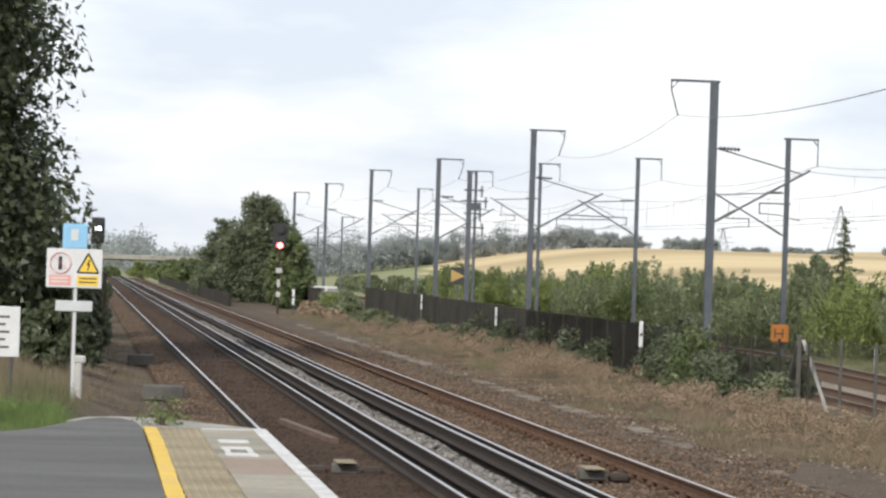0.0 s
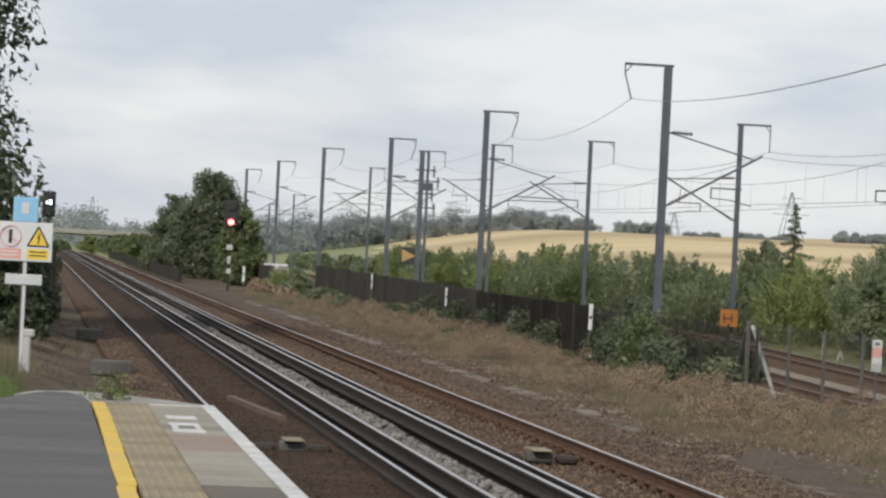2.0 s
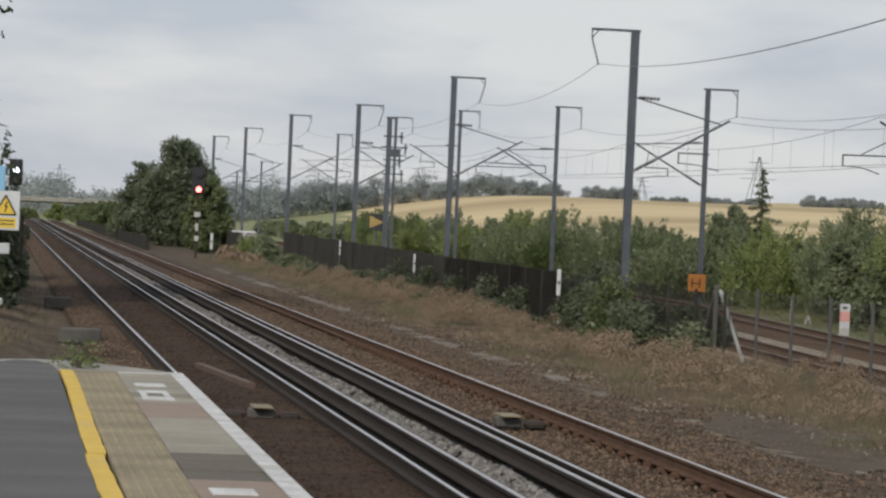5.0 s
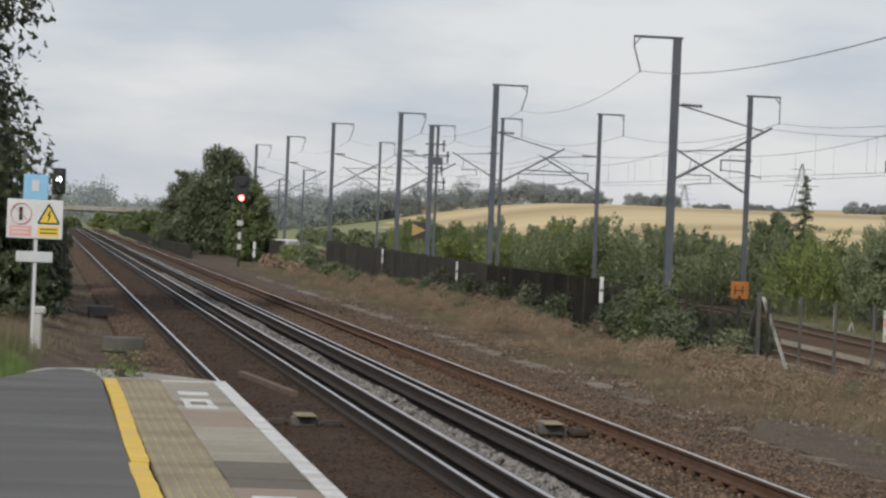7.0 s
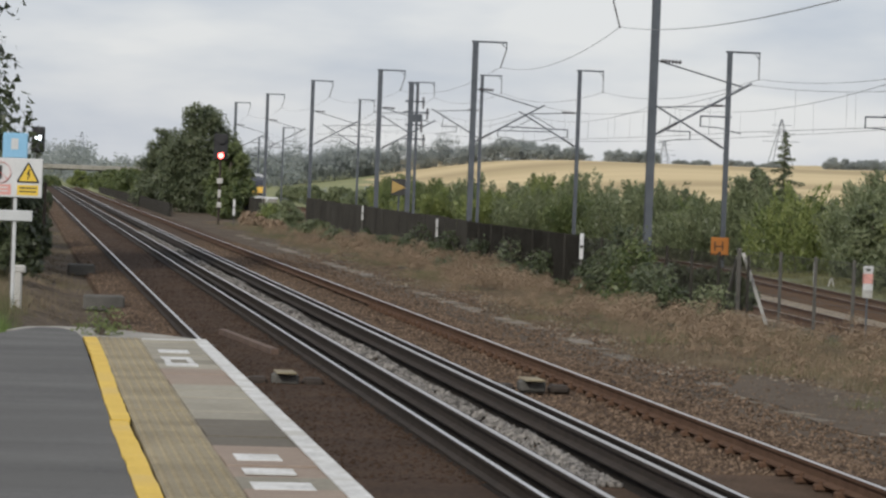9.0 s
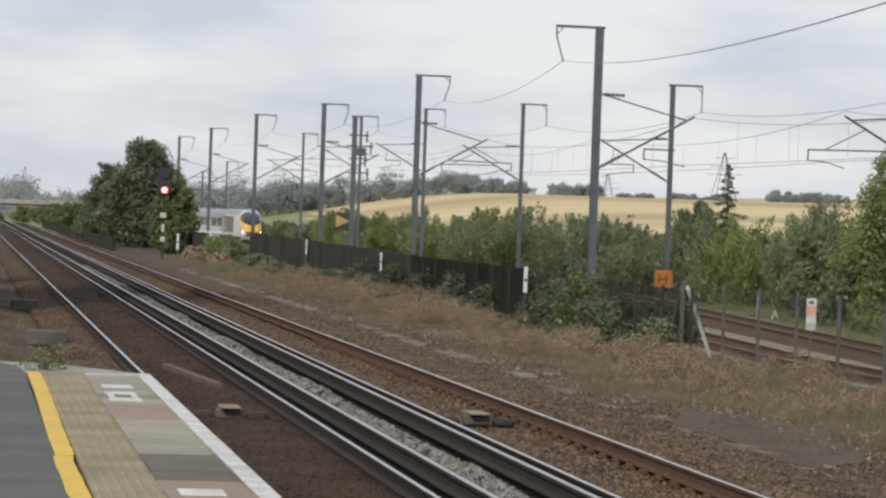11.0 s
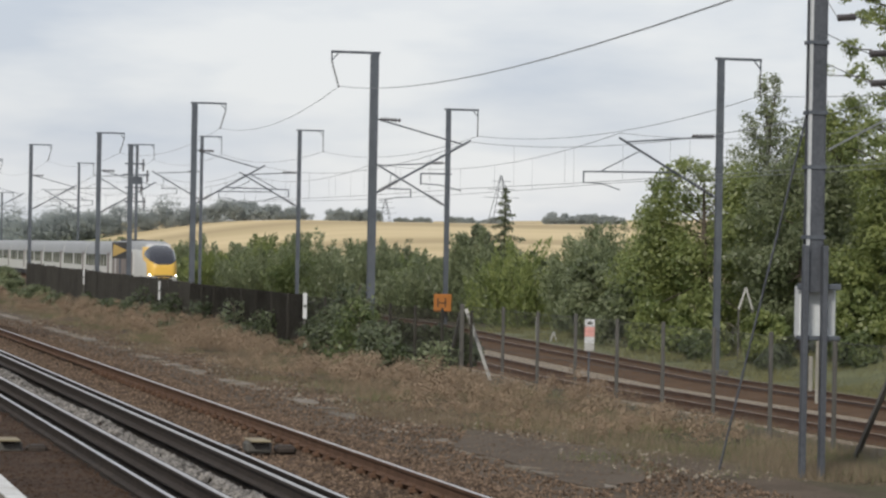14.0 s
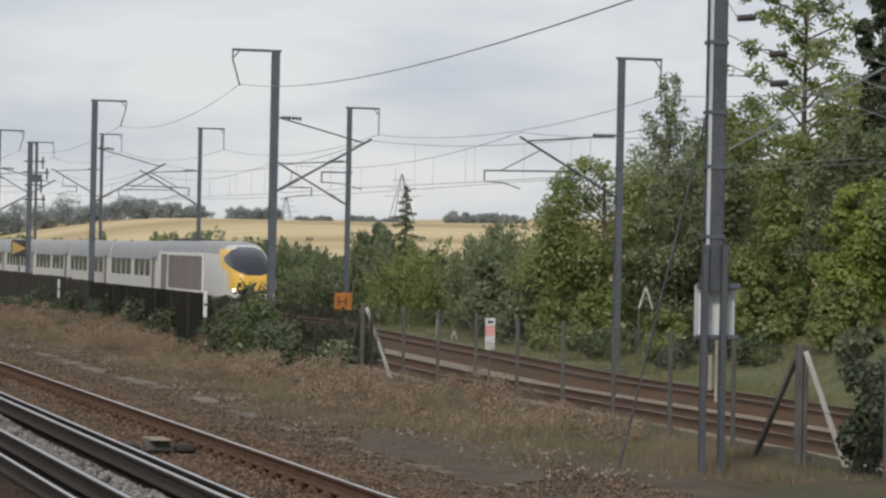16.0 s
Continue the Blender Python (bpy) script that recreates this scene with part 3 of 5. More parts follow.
# ---------------------------------------------------------------- trees
def tree(name, label, x, y, base, height, radius, material, seed, count=9000, size=0.16, trunk=0.18, low=0.15, clumps=26, squash=1.0, taper=0.5, group="trees", category="tree", sparse=1.0):
    """Trunk, limbs and a crown of loose clumps of leaves."""
    rnd = np.random.default_rng(seed)
    t = thing(name, label, category, group, at=(x, y, base))
    bm = bmesh.new()
    lean = rnd.normal(0, 0.02, 2) * height
    top = Vector((lean[0], lean[1], height * 0.86))
    tube(bm, (0, 0, -0.3), top * 0.5, trunk, trunk * 0.65)
    tube(bm, top * 0.5, top, trunk * 0.65, trunk * 0.12)
    cs, rs = [], []
    for i in range(clumps):
        k = (i + 0.5) / clumps
        zc = height * (low + (1 - low) * k)
        wide = radius * (1 - taper * k ** 1.6) * (0.55 + 0.45 * min(1, (k + 0.12) / 0.3))
        ang = i * 2.4 + rnd.normal(0, 0.5)
        out = wide * rnd.uniform(0.25, 0.8)
        c = Vector((lean[0] * k + out * math.cos(ang), lean[1] * k + out * math.sin(ang), zc))
        r = wide * rnd.uniform(0.22, 0.44) * sparse
        cs.append(c); rs.append(max(r, 0.25))
        if i % 2 == 0:
            tube(bm, top * (0.3 + 0.6 * k), c, trunk * 0.28 * (1 - 0.6 * k), 0.015, sides=5)
    part("trunk", bm, M_BARK, t, "bare trunk and limbs")
    zmax = max(c.z + r for c, r in zip(cs, rs))
    for c in cs:
        c.z *= height / zmax
    v, f = leaves(cs, rs, int(count * 0.82), size * 1.08, rnd, squash)
    ob = new("crown", raw("crown", v, f, material)); ob.parent = t
    return t


def bush(label, x, y, base, height, radius, material, seed, count=4000, size=0.12, group="bushes", sx=1.0):
    t = tree("bush", label, x, y, base, height, radius, material, seed, count, size, trunk=0.05, low=0.12, clumps=16, taper=0.55, group=group, category="bush")
    return t


def gz(x, y):
    return float(ground_z(x, y))


# ---------------------------------------------------------------- vegetation by the line
tree("tree", "tall dark broadleaf tree beside the platform end", -5.7, 76, 0.3, 14.0, 5.7, M_LEAF_DARK, 11, 210000, 0.11, 0.3, low=0.02, clumps=190, taper=0.15)
tree("tree", "dark broadleaf tree behind the platform end", -4.3, 100, 0.2, 6.6, 3.8, M_LEAF_DARK, 12, 40000, 0.14, 0.25, low=0.05, clumps=34, taper=0.35)
bush("dark shrub on the bank beside the platform end", -2.6, 82, 0.2, 2.6, 2.3, M_LEAF_DARK, 14, 14000, 0.09)
bush("brown-green scrub beside the platform track", -0.4, 92, 0.1, 1.6, 1.2, M_LEAF_DARK, 15, 7000, 0.08)
tree("tree", "dense broadleaf tree behind the red signal", 12.6, 216, -0.3, 7.8, 3.6, M_LEAF_WILLOW, 13, 34000, 0.11, 0.25, low=0.02, clumps=90, taper=0.52)
tree("tree", "lower broadleaf tree beside the line", 11.4, 243, -0.3, 6.4, 3.0, M_LEAF_WILLOW, 16, 20000, 0.11, 0.2, low=0.02, clumps=60, taper=0.6)
tree("tree", "small broadleaf tree beside the red signal", 14.2, 208, -0.3, 5.0, 2.2, M_LEAF_MID, 17, 14000, 0.13, 0.15, low=0.03, clumps=30, taper=0.5)
for i, (x, y, h, r) in enumerate([(13.0, 190, 2.2, 1.3), (11.8, 270, 3.6, 2.0), (12.2, 300, 3.2, 2.2), (12.0, 335, 3.2, 2.4), (11.6, 375, 3.0, 2.4), (12.5, 420, 3.0, 2.8)]):
    bush("green hedge shrub behind the dark parapet", x, y, -0.4, h, r, M_LEAF_MID, 20 + i, 7000, 0.13)
for i, (x, y, h, r, m) in enumerate([(8.3, 452, 2.7, 2.0, M_LEAF_LIGHT), (4.5, 470, 1.6, 2.4, M_LEAF_MID), (0.5, 475, 2.6, 3.0, M_LEAF_MID), (-4.5, 470, 3.2, 3.5, M_LEAF_DARK), (13.5, 480, 3.0, 3.5, M_LEAF_MID)]):
    bush("shrub where the line bends away", x, y, -0.4, h, r, m, 30 + i, 5000, 0.16)
for i, (x, y, h, r) in enumerate([(-0.7, 64, 1.5, 0.9), (-0.2, 70, 1.3, 0.9), (-0.9, 76, 2.0, 1.1), (0.0, 80, 1.3, 0.9), (-0.6, 90, 2.4, 1.4), (0.2, 104, 1.6, 1.2), (-0.6, 116, 2.6, 1.6), (0.0, 132, 2.0, 1.6), (-0.8, 150, 3.0, 2.0), (-0.4, 175, 2.6, 2.2), (-1.0, 210, 3.2, 2.6), (-1.2, 260, 3.4, 3.0), (-2.0, 330, 3.8, 3.6)]):
    bush("dark straggling scrub beside the platform track", x, y, gz(x, y) - 0.1, h, r, (M_LEAF_DARK, M_LEAF_DARK, M_LEAF_WILLOW)[i % 3], 480 + i, 6500, 0.085)
# shrubs at the fence
for i, (x, y, h, r, m) in enumerate([(14.9, 72.6, 2.1, 0.95, M_LEAF_WILLOW), (14.7, 70.6, 1.75, 1.0, M_LEAF_MID), (14.9, 75.0, 1.5, 0.9, M_LEAF_WILLOW), (14.6, 68.2, 1.25, 0.85, M_LEAF_WILLOW), (14.5, 66.4, 0.85, 0.75, M_LEAF_DARK), (15.0, 77.5, 1.1, 0.8, M_LEAF_DARK)]):
    tree("bush", "leafy green shrub growing through the fence", x, y, -0.45, h, r, m, 40 + i, 1500, 0.06, trunk=0.03, low=0.06, clumps=44, taper=0.6, group="bushes", category="bush", sparse=0.62)
tree("bush", "pale green weed beside the fence brace", 14.9, 63.6, -0.4, 0.95, 0.7, M_LEAF_SCRUB, 48, 700, 0.05, trunk=0.02, low=0.06, clumps=30, taper=0.6, group="bushes", category="bush", sparse=0.6)
for i, (x, y, h, r, m) in enumerate([(15.0, 170, 1.5, 1.3, M_LEAF_SCRUB), (14.7, 176, 1.2, 1.4, M_LEAF_LIGHT), (15.0, 183, 1.3, 1.3, M_LEAF_SCRUB), (14.5, 164, 0.9, 1.1, M_LEAF_SCRUB), (14.9, 152, 0.7, 1.2, M_LEAF_SCRUB), (14.9, 122, 0.6, 1.0, M_LEAF_WILLOW), (13.6, 178, 0.7, 1.2, M_STRAW), (13.2, 168, 0.6, 1.2, M_STRAW), (13.4, 158, 0.5, 1.1, M_STRAW)]):
    tree("bush", "straggling weeds and shrubs by the black fence", x, y, -0.4, h, r, m, 460 + i, 2600, 0.075, trunk=0.03, low=0.05, clumps=44, taper=0.6, group="bushes", category="bush", sparse=0.6)
bush("dark shrub in front of the fence", 16.1, 36.6, -0.5, 1.7, 0.95, M_LEAF_DARK, 48, 7000, 0.05)
for i, (x, y, h, r) in enumerate([(16.6, 84, 1.6, 1.2), (16.8, 90, 1.5, 1.2), (16.7, 96, 1.4, 1.2), (16.7, 101, 1.3, 1.1), (17.2, 78, 1.05, 1.1), (17.4, 73.5, 1.05, 1.1)]):
    bush("dark shrub behind the black mesh fence", x, y, -0.5, h, r, M_LEAF_DARK, 50 + i, 5000, 0.08)

for i in range(22):
    y = 84 + i * 3.9 + 1.6 * math.sin(i * 2.3)
    bush("weeds and brambles along the dark fence", 15.15 - 0.25 * (i % 3), y, -0.45, (0.36 + 0.5 * ((i * 7) % 5) / 4) * (0.55 if y < 108 else 0.9), 0.6 + 0.7 * ((i * 3) % 4) / 3, (M_LEAF_DARK, M_DRY, M_LEAF_WILLOW)[i % 3], 400 + i, 900, 0.055, group="brambles")

for i, (y, h) in enumerate([(106.2, 1.25), (109.0, 0.9), (113.5, 1.35), (117.8, 0.8), (99.5, 1.2), (93.0, 1.3), (87.5, 1.1)]):
    bush("thin straggling bramble climbing the dark fence", 15.3, y, -0.45, h, 1.0, (M_LEAF_DARK, M_LEAF_WILLOW)[i % 2], 450 + i, 650, 0.06, group="brambles")

def willow(label, x, y, base, height, radius, material, seed, count=8000, size=0.075, shoots=46, group="scrub belt"):
    """Upright feathery scrub: a sheaf of thin shoots, each with narrow leaves along it."""
    rnd = np.random.default_rng(seed)
    t = thing("tree", label, "tree", group, at=(x, y, base))
    bm = bmesh.new()
    a = rnd.uniform(0, 2 * np.pi, shoots)
    out = radius * np.sqrt(rnd.random(shoots))
    foot = np.stack([np.cos(a) * out * 0.45, np.sin(a) * out * 0.45, np.zeros(shoots)], 1)
    h = height * np.clip(1.0 - 0.5 * (out / radius) ** 1.6 + rnd.normal(0, 0.09, shoots), 0.3, 1.0)
    tip = np.stack([np.cos(a) * out * 1.05 + rnd.normal(0, 0.15, shoots), np.sin(a) * out * 1.05, h], 1)
    for p, q in list(zip(foot, tip))[:16]:
        tube(bm, p - np.array([0, 0, 0.2]), p + (q - p) * 0.85, 0.035, 0.008, sides=4)
    part("trunk", bm, M_BARK, t, "sheaf of thin upright stems")
    k = rnd.integers(0, shoots, count)
    u = rnd.random(count) ** 0.75
    c = foot[k] + (tip[k] - foot[k]) * u[:, None]
    spread = (0.09 + 0.30 * (1 - u) * radius / 2.5 + 0.10 * np.sin(np.pi * u))[:, None]
    c = c + rnd.normal(size=(count, 3)) * spread * np.array([1, 1, 0.7])
    c[:, 2] = np.maximum(c[:, 2], 0.02)
    along = np.stack([np.cos(a)[k] * 0.5, np.sin(a)[k] * 0.5, np.ones(count)], 1) + 0.55 * rnd.normal(size=(count, 3))
    along /= np.linalg.norm(along, axis=1)[:, None]
    side = np.cross(along, rnd.normal(size=(count, 3))); side /= np.linalg.norm(side, axis=1)[:, None] + 1e-9
    s = size * (0.7 + 0.8 * rnd.random(count))[:, None]
    v = np.stack([c - along * s * 1.2 - side * s * 0.5, c - along * s * 1.2 + side * s * 0.5, c + along * s * 1.5], 1).reshape(-1, 3)
    ob = new("crown", raw("crown", v, np.arange(count * 3).reshape(-1, 3), material)); ob.parent = t
    return t


# belt of shrubs beyond the electrified line
rb = np.random.default_rng(77)
for i in range(46):
    k = i / 45
    y = 140 + 190 * k ** 1.2
    x = 40.2 + rb.uniform(-0.8, 4.5)
    h = rb.uniform(3.9, 6.0) * (1 - 0.25 * k)
    if 172 < y < 186 or 222 < y < 232:
        h *= 0.66
    m = (M_LEAF_SCRUB, M_LEAF_MID, M_LEAF_SCRUB, M_LEAF_LIGHT)[i % 4] if k > 0.4 else (M_LEAF_LIGHT, M_LEAF_SCRUB)[i % 2] if y < 163 else (M_LEAF_SCRUB, M_LEAF_WILLOW, M_LEAF_SCRUB, M_LEAF_MID)[i % 4]
    willow("grey-green willow scrub beyond the electrified line", x, y, gz(x, y) - 0.1, h * 1.06, rb.uniform(2.2, 3.4), m, 100 + i, 9500, 0.085)
for i in range(12):
    y = 335 + i * 14
    tree("tree", "hedgerow scrub beyond the electrified line", 41 + rb.uniform(-1, 3), y, -1.0, rb.uniform(1.5, 2.6), 2.4, M_LEAF_SCRUB, 140 + i, 5000, 0.16, 0.09, low=0.03, clumps=20, taper=0.6, group="scrub belt")


def conifer(x, y, base, height, radius, seed):
    rnd = np.random.default_rng(seed)
    t = thing("conifer", "young dark conifer with tiered branches", "tree", "trees", at=(x, y, base))
    bm = bmesh.new()
    tube(bm, (0, 0, -0.3), (0, 0, height), 0.12, 0.015)
    cs, rs = [], []
    for i in range(44):
        k = (i + 0.5) / 44
        z = height * (0.12 + 0.86 * k)
        out = radius * (1 - k) ** 0.8 * rnd.uniform(0.45, 1.0)
        a = i * 2.4
        for q in (0.35, 0.7, 1.0):
            cs.append((out * q * math.cos(a), out * q * math.sin(a), z - 0.25 * out * q)); rs.append(0.16 + 0.22 * (1 - k))
        tube(bm, (0, 0, z), (out * math.cos(a), out * math.sin(a), z - 0.25 * out), 0.02, 0.006, sides=4)
    part("trunk", bm, M_BARK, t, "bare trunk and limbs")
    v, f = leaves(cs, rs, 6500, 0.07, rnd, 0.6)
    ob = new("crown", raw("crown", v, f, M_LEAF_WILLOW)); ob.parent = t


conifer(41.2, 159.5, -1.6, 7.7, 1.9, 201)
tree("tree", "grey-green broadleaf tree beside the young conifer", 41.0, 166, -1.6, 5.6, 2.0, M_LEAF_WILLOW, 202, 12000, 0.12, 0.12, low=0.03, clumps=30, taper=0.6)
tree("tree", "grey-green broadleaf tree beside the young conifer", 40.8, 153, -1.7, 4.2, 2.0, M_LEAF_WILLOW, 203, 10000, 0.12, 0.12, low=0.03, clumps=30, taper=0.6)
# trees on the bank, most in leaf colours lightened to stand for sunshine
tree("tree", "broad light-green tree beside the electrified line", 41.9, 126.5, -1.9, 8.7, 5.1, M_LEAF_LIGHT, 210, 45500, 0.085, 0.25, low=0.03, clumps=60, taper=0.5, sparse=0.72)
tree("tree", "broad green tree beside the electrified line", 44.5, 121.0, -1.2, 8.0, 4.4, M_LEAF_SCRUB, 211, 42000, 0.085, 0.25, low=0.03, clumps=56, taper=0.5, sparse=0.72)
tree("tree", "slender grey-green poplar beside the bank", 47.0, 133.0, -1.5, 12.6, 3.8, M_LEAF_SCRUB, 212, 38500, 0.067, 0.2, low=0.1, clumps=130, taper=0.86, sparse=0.7)
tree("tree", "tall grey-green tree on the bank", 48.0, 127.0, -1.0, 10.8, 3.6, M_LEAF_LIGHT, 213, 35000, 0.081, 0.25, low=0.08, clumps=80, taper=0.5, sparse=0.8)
tree("tree", "leafy green tree behind the poplar", 50.0, 133.0, -1.0, 10.2, 3.6, M_LEAF_WILLOW, 220, 29750, 0.089, 0.25, low=0.08, clumps=70, taper=0.4)
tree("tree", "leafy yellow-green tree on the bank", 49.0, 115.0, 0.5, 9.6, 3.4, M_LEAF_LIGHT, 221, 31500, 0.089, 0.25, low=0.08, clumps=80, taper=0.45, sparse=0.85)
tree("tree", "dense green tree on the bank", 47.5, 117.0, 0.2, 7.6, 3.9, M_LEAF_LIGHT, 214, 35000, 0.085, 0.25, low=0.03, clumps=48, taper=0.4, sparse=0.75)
tree("tree", "dense dark tree on the bank", 47.5, 110.5, 1.0, 7.2, 3.9, M_LEAF_SCRUB, 215, 35000, 0.085, 0.25, low=0.03, clumps=48, taper=0.4, sparse=0.75)
def open_tree(label, x, y, base, height, radius, material, seed):
    """A straight trunk with spaced level limbs and leaf tufts along their outer halves."""
    rnd = np.random.default_rng(seed)
    t = thing("tree", label, "tree", "trees", at=(x, y, base))
    bm = bmesh.new()
    tube(bm, (0, 0, -0.3), (0.1, 0, height), 0.22, 0.04)
    cs, rs = [], []
    for i in range(40):
        k = i / 39
        z = height * (0.36 + 0.62 * k)
        a = i * 2.4 + rnd.normal(0, 0.4)
        L = radius * (1 - 0.55 * k) * rnd.uniform(0.6, 1.0)
        mid = Vector((L * 0.55 * math.cos(a), L * 0.55 * math.sin(a), z + 0.10 * L))
        end = Vector((L * math.cos(a), L * math.sin(a), z + rnd.uniform(0.0, 0.25) * L))
        tube(bm, (0.05, 0, z - 0.15 * L), mid, 0.055, 0.035, sides=5); tube(bm, mid, end, 0.035, 0.01, sides=4)
        for q in range(7):
            p = mid.lerp(end, rnd.uniform(-0.5, 1.05))
            cs.append((p.x + rnd.normal(0, 0.3), p.y + rnd.normal(0, 0.3), p.z + rnd.normal(0.05, 0.2))); rs.append(rnd.uniform(0.22, 0.48))
    part("trunk", bm, M_BARK, t, "bare trunk and level limbs")
    v, f = leaves(cs, rs, 9000, 0.105, rnd, 0.7)
    ob = new("crown", raw("crown", v, f, material)); ob.parent = t


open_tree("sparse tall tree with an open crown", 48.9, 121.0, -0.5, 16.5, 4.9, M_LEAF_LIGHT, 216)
tree("tree", "bright yellow-green tree on the bank", 44.3, 103.0, 0.4, 5.0, 2.3, M_LEAF_YELLOW, 217, 30000, 0.095, 0.2, low=0.03, clumps=50, taper=0.5, sparse=0.8)
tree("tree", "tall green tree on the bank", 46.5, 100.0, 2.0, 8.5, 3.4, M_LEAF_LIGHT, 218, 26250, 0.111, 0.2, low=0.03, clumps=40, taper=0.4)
tree("tree", "tall dark ivy-clad tree on the bank", 48.6, 111.3, 1.0, 13.4, 1.3, M_LEAF_DARK, 219, 14000, 0.11, 0.2, low=0.45, clumps=40, taper=0.3)
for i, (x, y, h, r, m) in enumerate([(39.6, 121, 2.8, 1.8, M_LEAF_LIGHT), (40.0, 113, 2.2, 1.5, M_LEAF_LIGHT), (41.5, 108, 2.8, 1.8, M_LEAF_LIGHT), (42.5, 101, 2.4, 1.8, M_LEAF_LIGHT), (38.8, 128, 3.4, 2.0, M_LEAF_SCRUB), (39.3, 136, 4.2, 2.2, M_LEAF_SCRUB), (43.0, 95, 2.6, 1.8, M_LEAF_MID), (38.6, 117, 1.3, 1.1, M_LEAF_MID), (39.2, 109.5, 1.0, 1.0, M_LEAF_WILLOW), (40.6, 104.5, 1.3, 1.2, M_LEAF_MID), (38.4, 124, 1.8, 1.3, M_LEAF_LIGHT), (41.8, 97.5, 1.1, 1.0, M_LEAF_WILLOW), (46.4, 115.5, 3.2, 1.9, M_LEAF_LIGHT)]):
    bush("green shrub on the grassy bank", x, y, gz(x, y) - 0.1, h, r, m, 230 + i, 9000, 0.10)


# ---------------------------------------------------------------- distance
def wood(name, label, x0, x1, y0, y1, h0, h1, n, seed, size=0.8):
    rnd = np.random.default_rng(seed)
    cs, rs = [], []
    for i in range(n):
        x, y = rnd.uniform(x0, x1), rnd.uniform(y0, y1)
        h = rnd.uniform(h0, h1) * (0.65 + 0.6 * abs(math.sin(x * 0.021 + seed) * math.sin(x * 0.057 + 1.3 * seed)))
        g = gz(x, y)
        for q in range(5):
            r = h * rnd.uniform(0.2, 0.36)
            cs.append((x + rnd.normal(0, h * 0.3), y + rnd.normal(0, h * 0.3), g + rnd.uniform(0.15, 0.8) * h)); rs.append(r)
    v, f = leaves(cs, rs, n * 115, size, rnd)
    tagged(new(name, raw(name, v, f, M_LEAF_HAZE)), label, "woodland", kind="stuff")


def copse(label, h0, h1, y, tall, n, seed):
    """Rounded far trees on the crest between two headings (degrees)."""
    rnd = np.random.default_rng(seed)
    cs, rs = [], []
    for i in range(n):
        h = radians(h0 + (h1 - h0) * (i + 0.5 + rnd.uniform(-0.4, 0.4)) / n)
        yy = y + rnd.uniform(0, 14)
        x = yy * math.tan(h)
        g, t = gz(x, yy) - 0.4, tall * rnd.uniform(0.62, 1.05)
        w = t * rnd.uniform(0.55, 0.8)
        for q in range(14):
            a, k = rnd.uniform(0, 2 * math.pi), rnd.uniform(0, 1)
            ring = w * math.sqrt(max(0.05, 1 - (2 * k - 0.75) ** 2 / 1.6)) * 0.72
            cs.append((x + ring * math.cos(a), yy + ring * math.sin(a) * 0.6, g + t * (0.12 + 0.72 * k))); rs.append(t * rnd.uniform(0.22, 0.32))
    v, f = leaves(cs, rs, n * 1300, 0.15 + 0.014 * tall, rnd)
    tagged(new("woodland", raw("woodland", v, f, M_LEAF_HAZE)), label, "woodland", kind="stuff")


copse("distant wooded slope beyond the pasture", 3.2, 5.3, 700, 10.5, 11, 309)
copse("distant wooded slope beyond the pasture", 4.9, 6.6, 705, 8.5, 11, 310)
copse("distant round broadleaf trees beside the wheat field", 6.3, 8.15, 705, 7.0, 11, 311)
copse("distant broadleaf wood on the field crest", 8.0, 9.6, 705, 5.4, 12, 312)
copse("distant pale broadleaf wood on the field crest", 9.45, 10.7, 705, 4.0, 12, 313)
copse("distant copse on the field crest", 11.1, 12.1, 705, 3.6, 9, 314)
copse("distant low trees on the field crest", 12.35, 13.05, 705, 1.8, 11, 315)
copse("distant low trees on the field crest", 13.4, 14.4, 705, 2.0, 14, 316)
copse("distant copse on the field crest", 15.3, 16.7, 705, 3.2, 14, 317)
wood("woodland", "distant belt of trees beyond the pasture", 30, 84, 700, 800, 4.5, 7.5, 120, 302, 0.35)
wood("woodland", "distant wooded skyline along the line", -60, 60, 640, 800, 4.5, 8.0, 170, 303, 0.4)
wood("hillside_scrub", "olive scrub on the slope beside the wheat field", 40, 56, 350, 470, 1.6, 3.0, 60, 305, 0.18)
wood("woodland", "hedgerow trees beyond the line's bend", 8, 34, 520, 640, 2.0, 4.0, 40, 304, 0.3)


def pylon(x, y, base, height, arm):
    t = thing("pylon", "distant grey lattice electricity pylon", "pylon", "pylons", at=(x, y, base))
    bm = bmesh.new()
    for sx in (-1, 1):
        for sy in (-1, 1):
            bar(bm, (sx * arm * 0.45, sy * arm * 0.45, 0), (sx * 0.15, sy * 0.15, height), 0.14)
    for i in range(8):
        z0, z1 = height * i / 8, height * (i + 1) / 8
        w0, w1 = arm * 0.45 * (1 - i / 8) + 0.15, arm * 0.45 * (1 - (i + 1) / 8) + 0.15
        bar(bm, (-w0, -w0, z0), (w1, -w1, z1), 0.08); bar(bm, (w0, -w0, z0), (-w1, -w1, z1), 0.08)
    part("tower", bm, M_GALV, t)
    for k in (0.62, 0.76, 0.9):
        bm = bmesh.new(); bar(bm, (-arm * (1.25 - k), 0, height * k), (arm * (1.25 - k), 0, height * k), 0.14); part("cross_arm", bm, M_GALV, t)


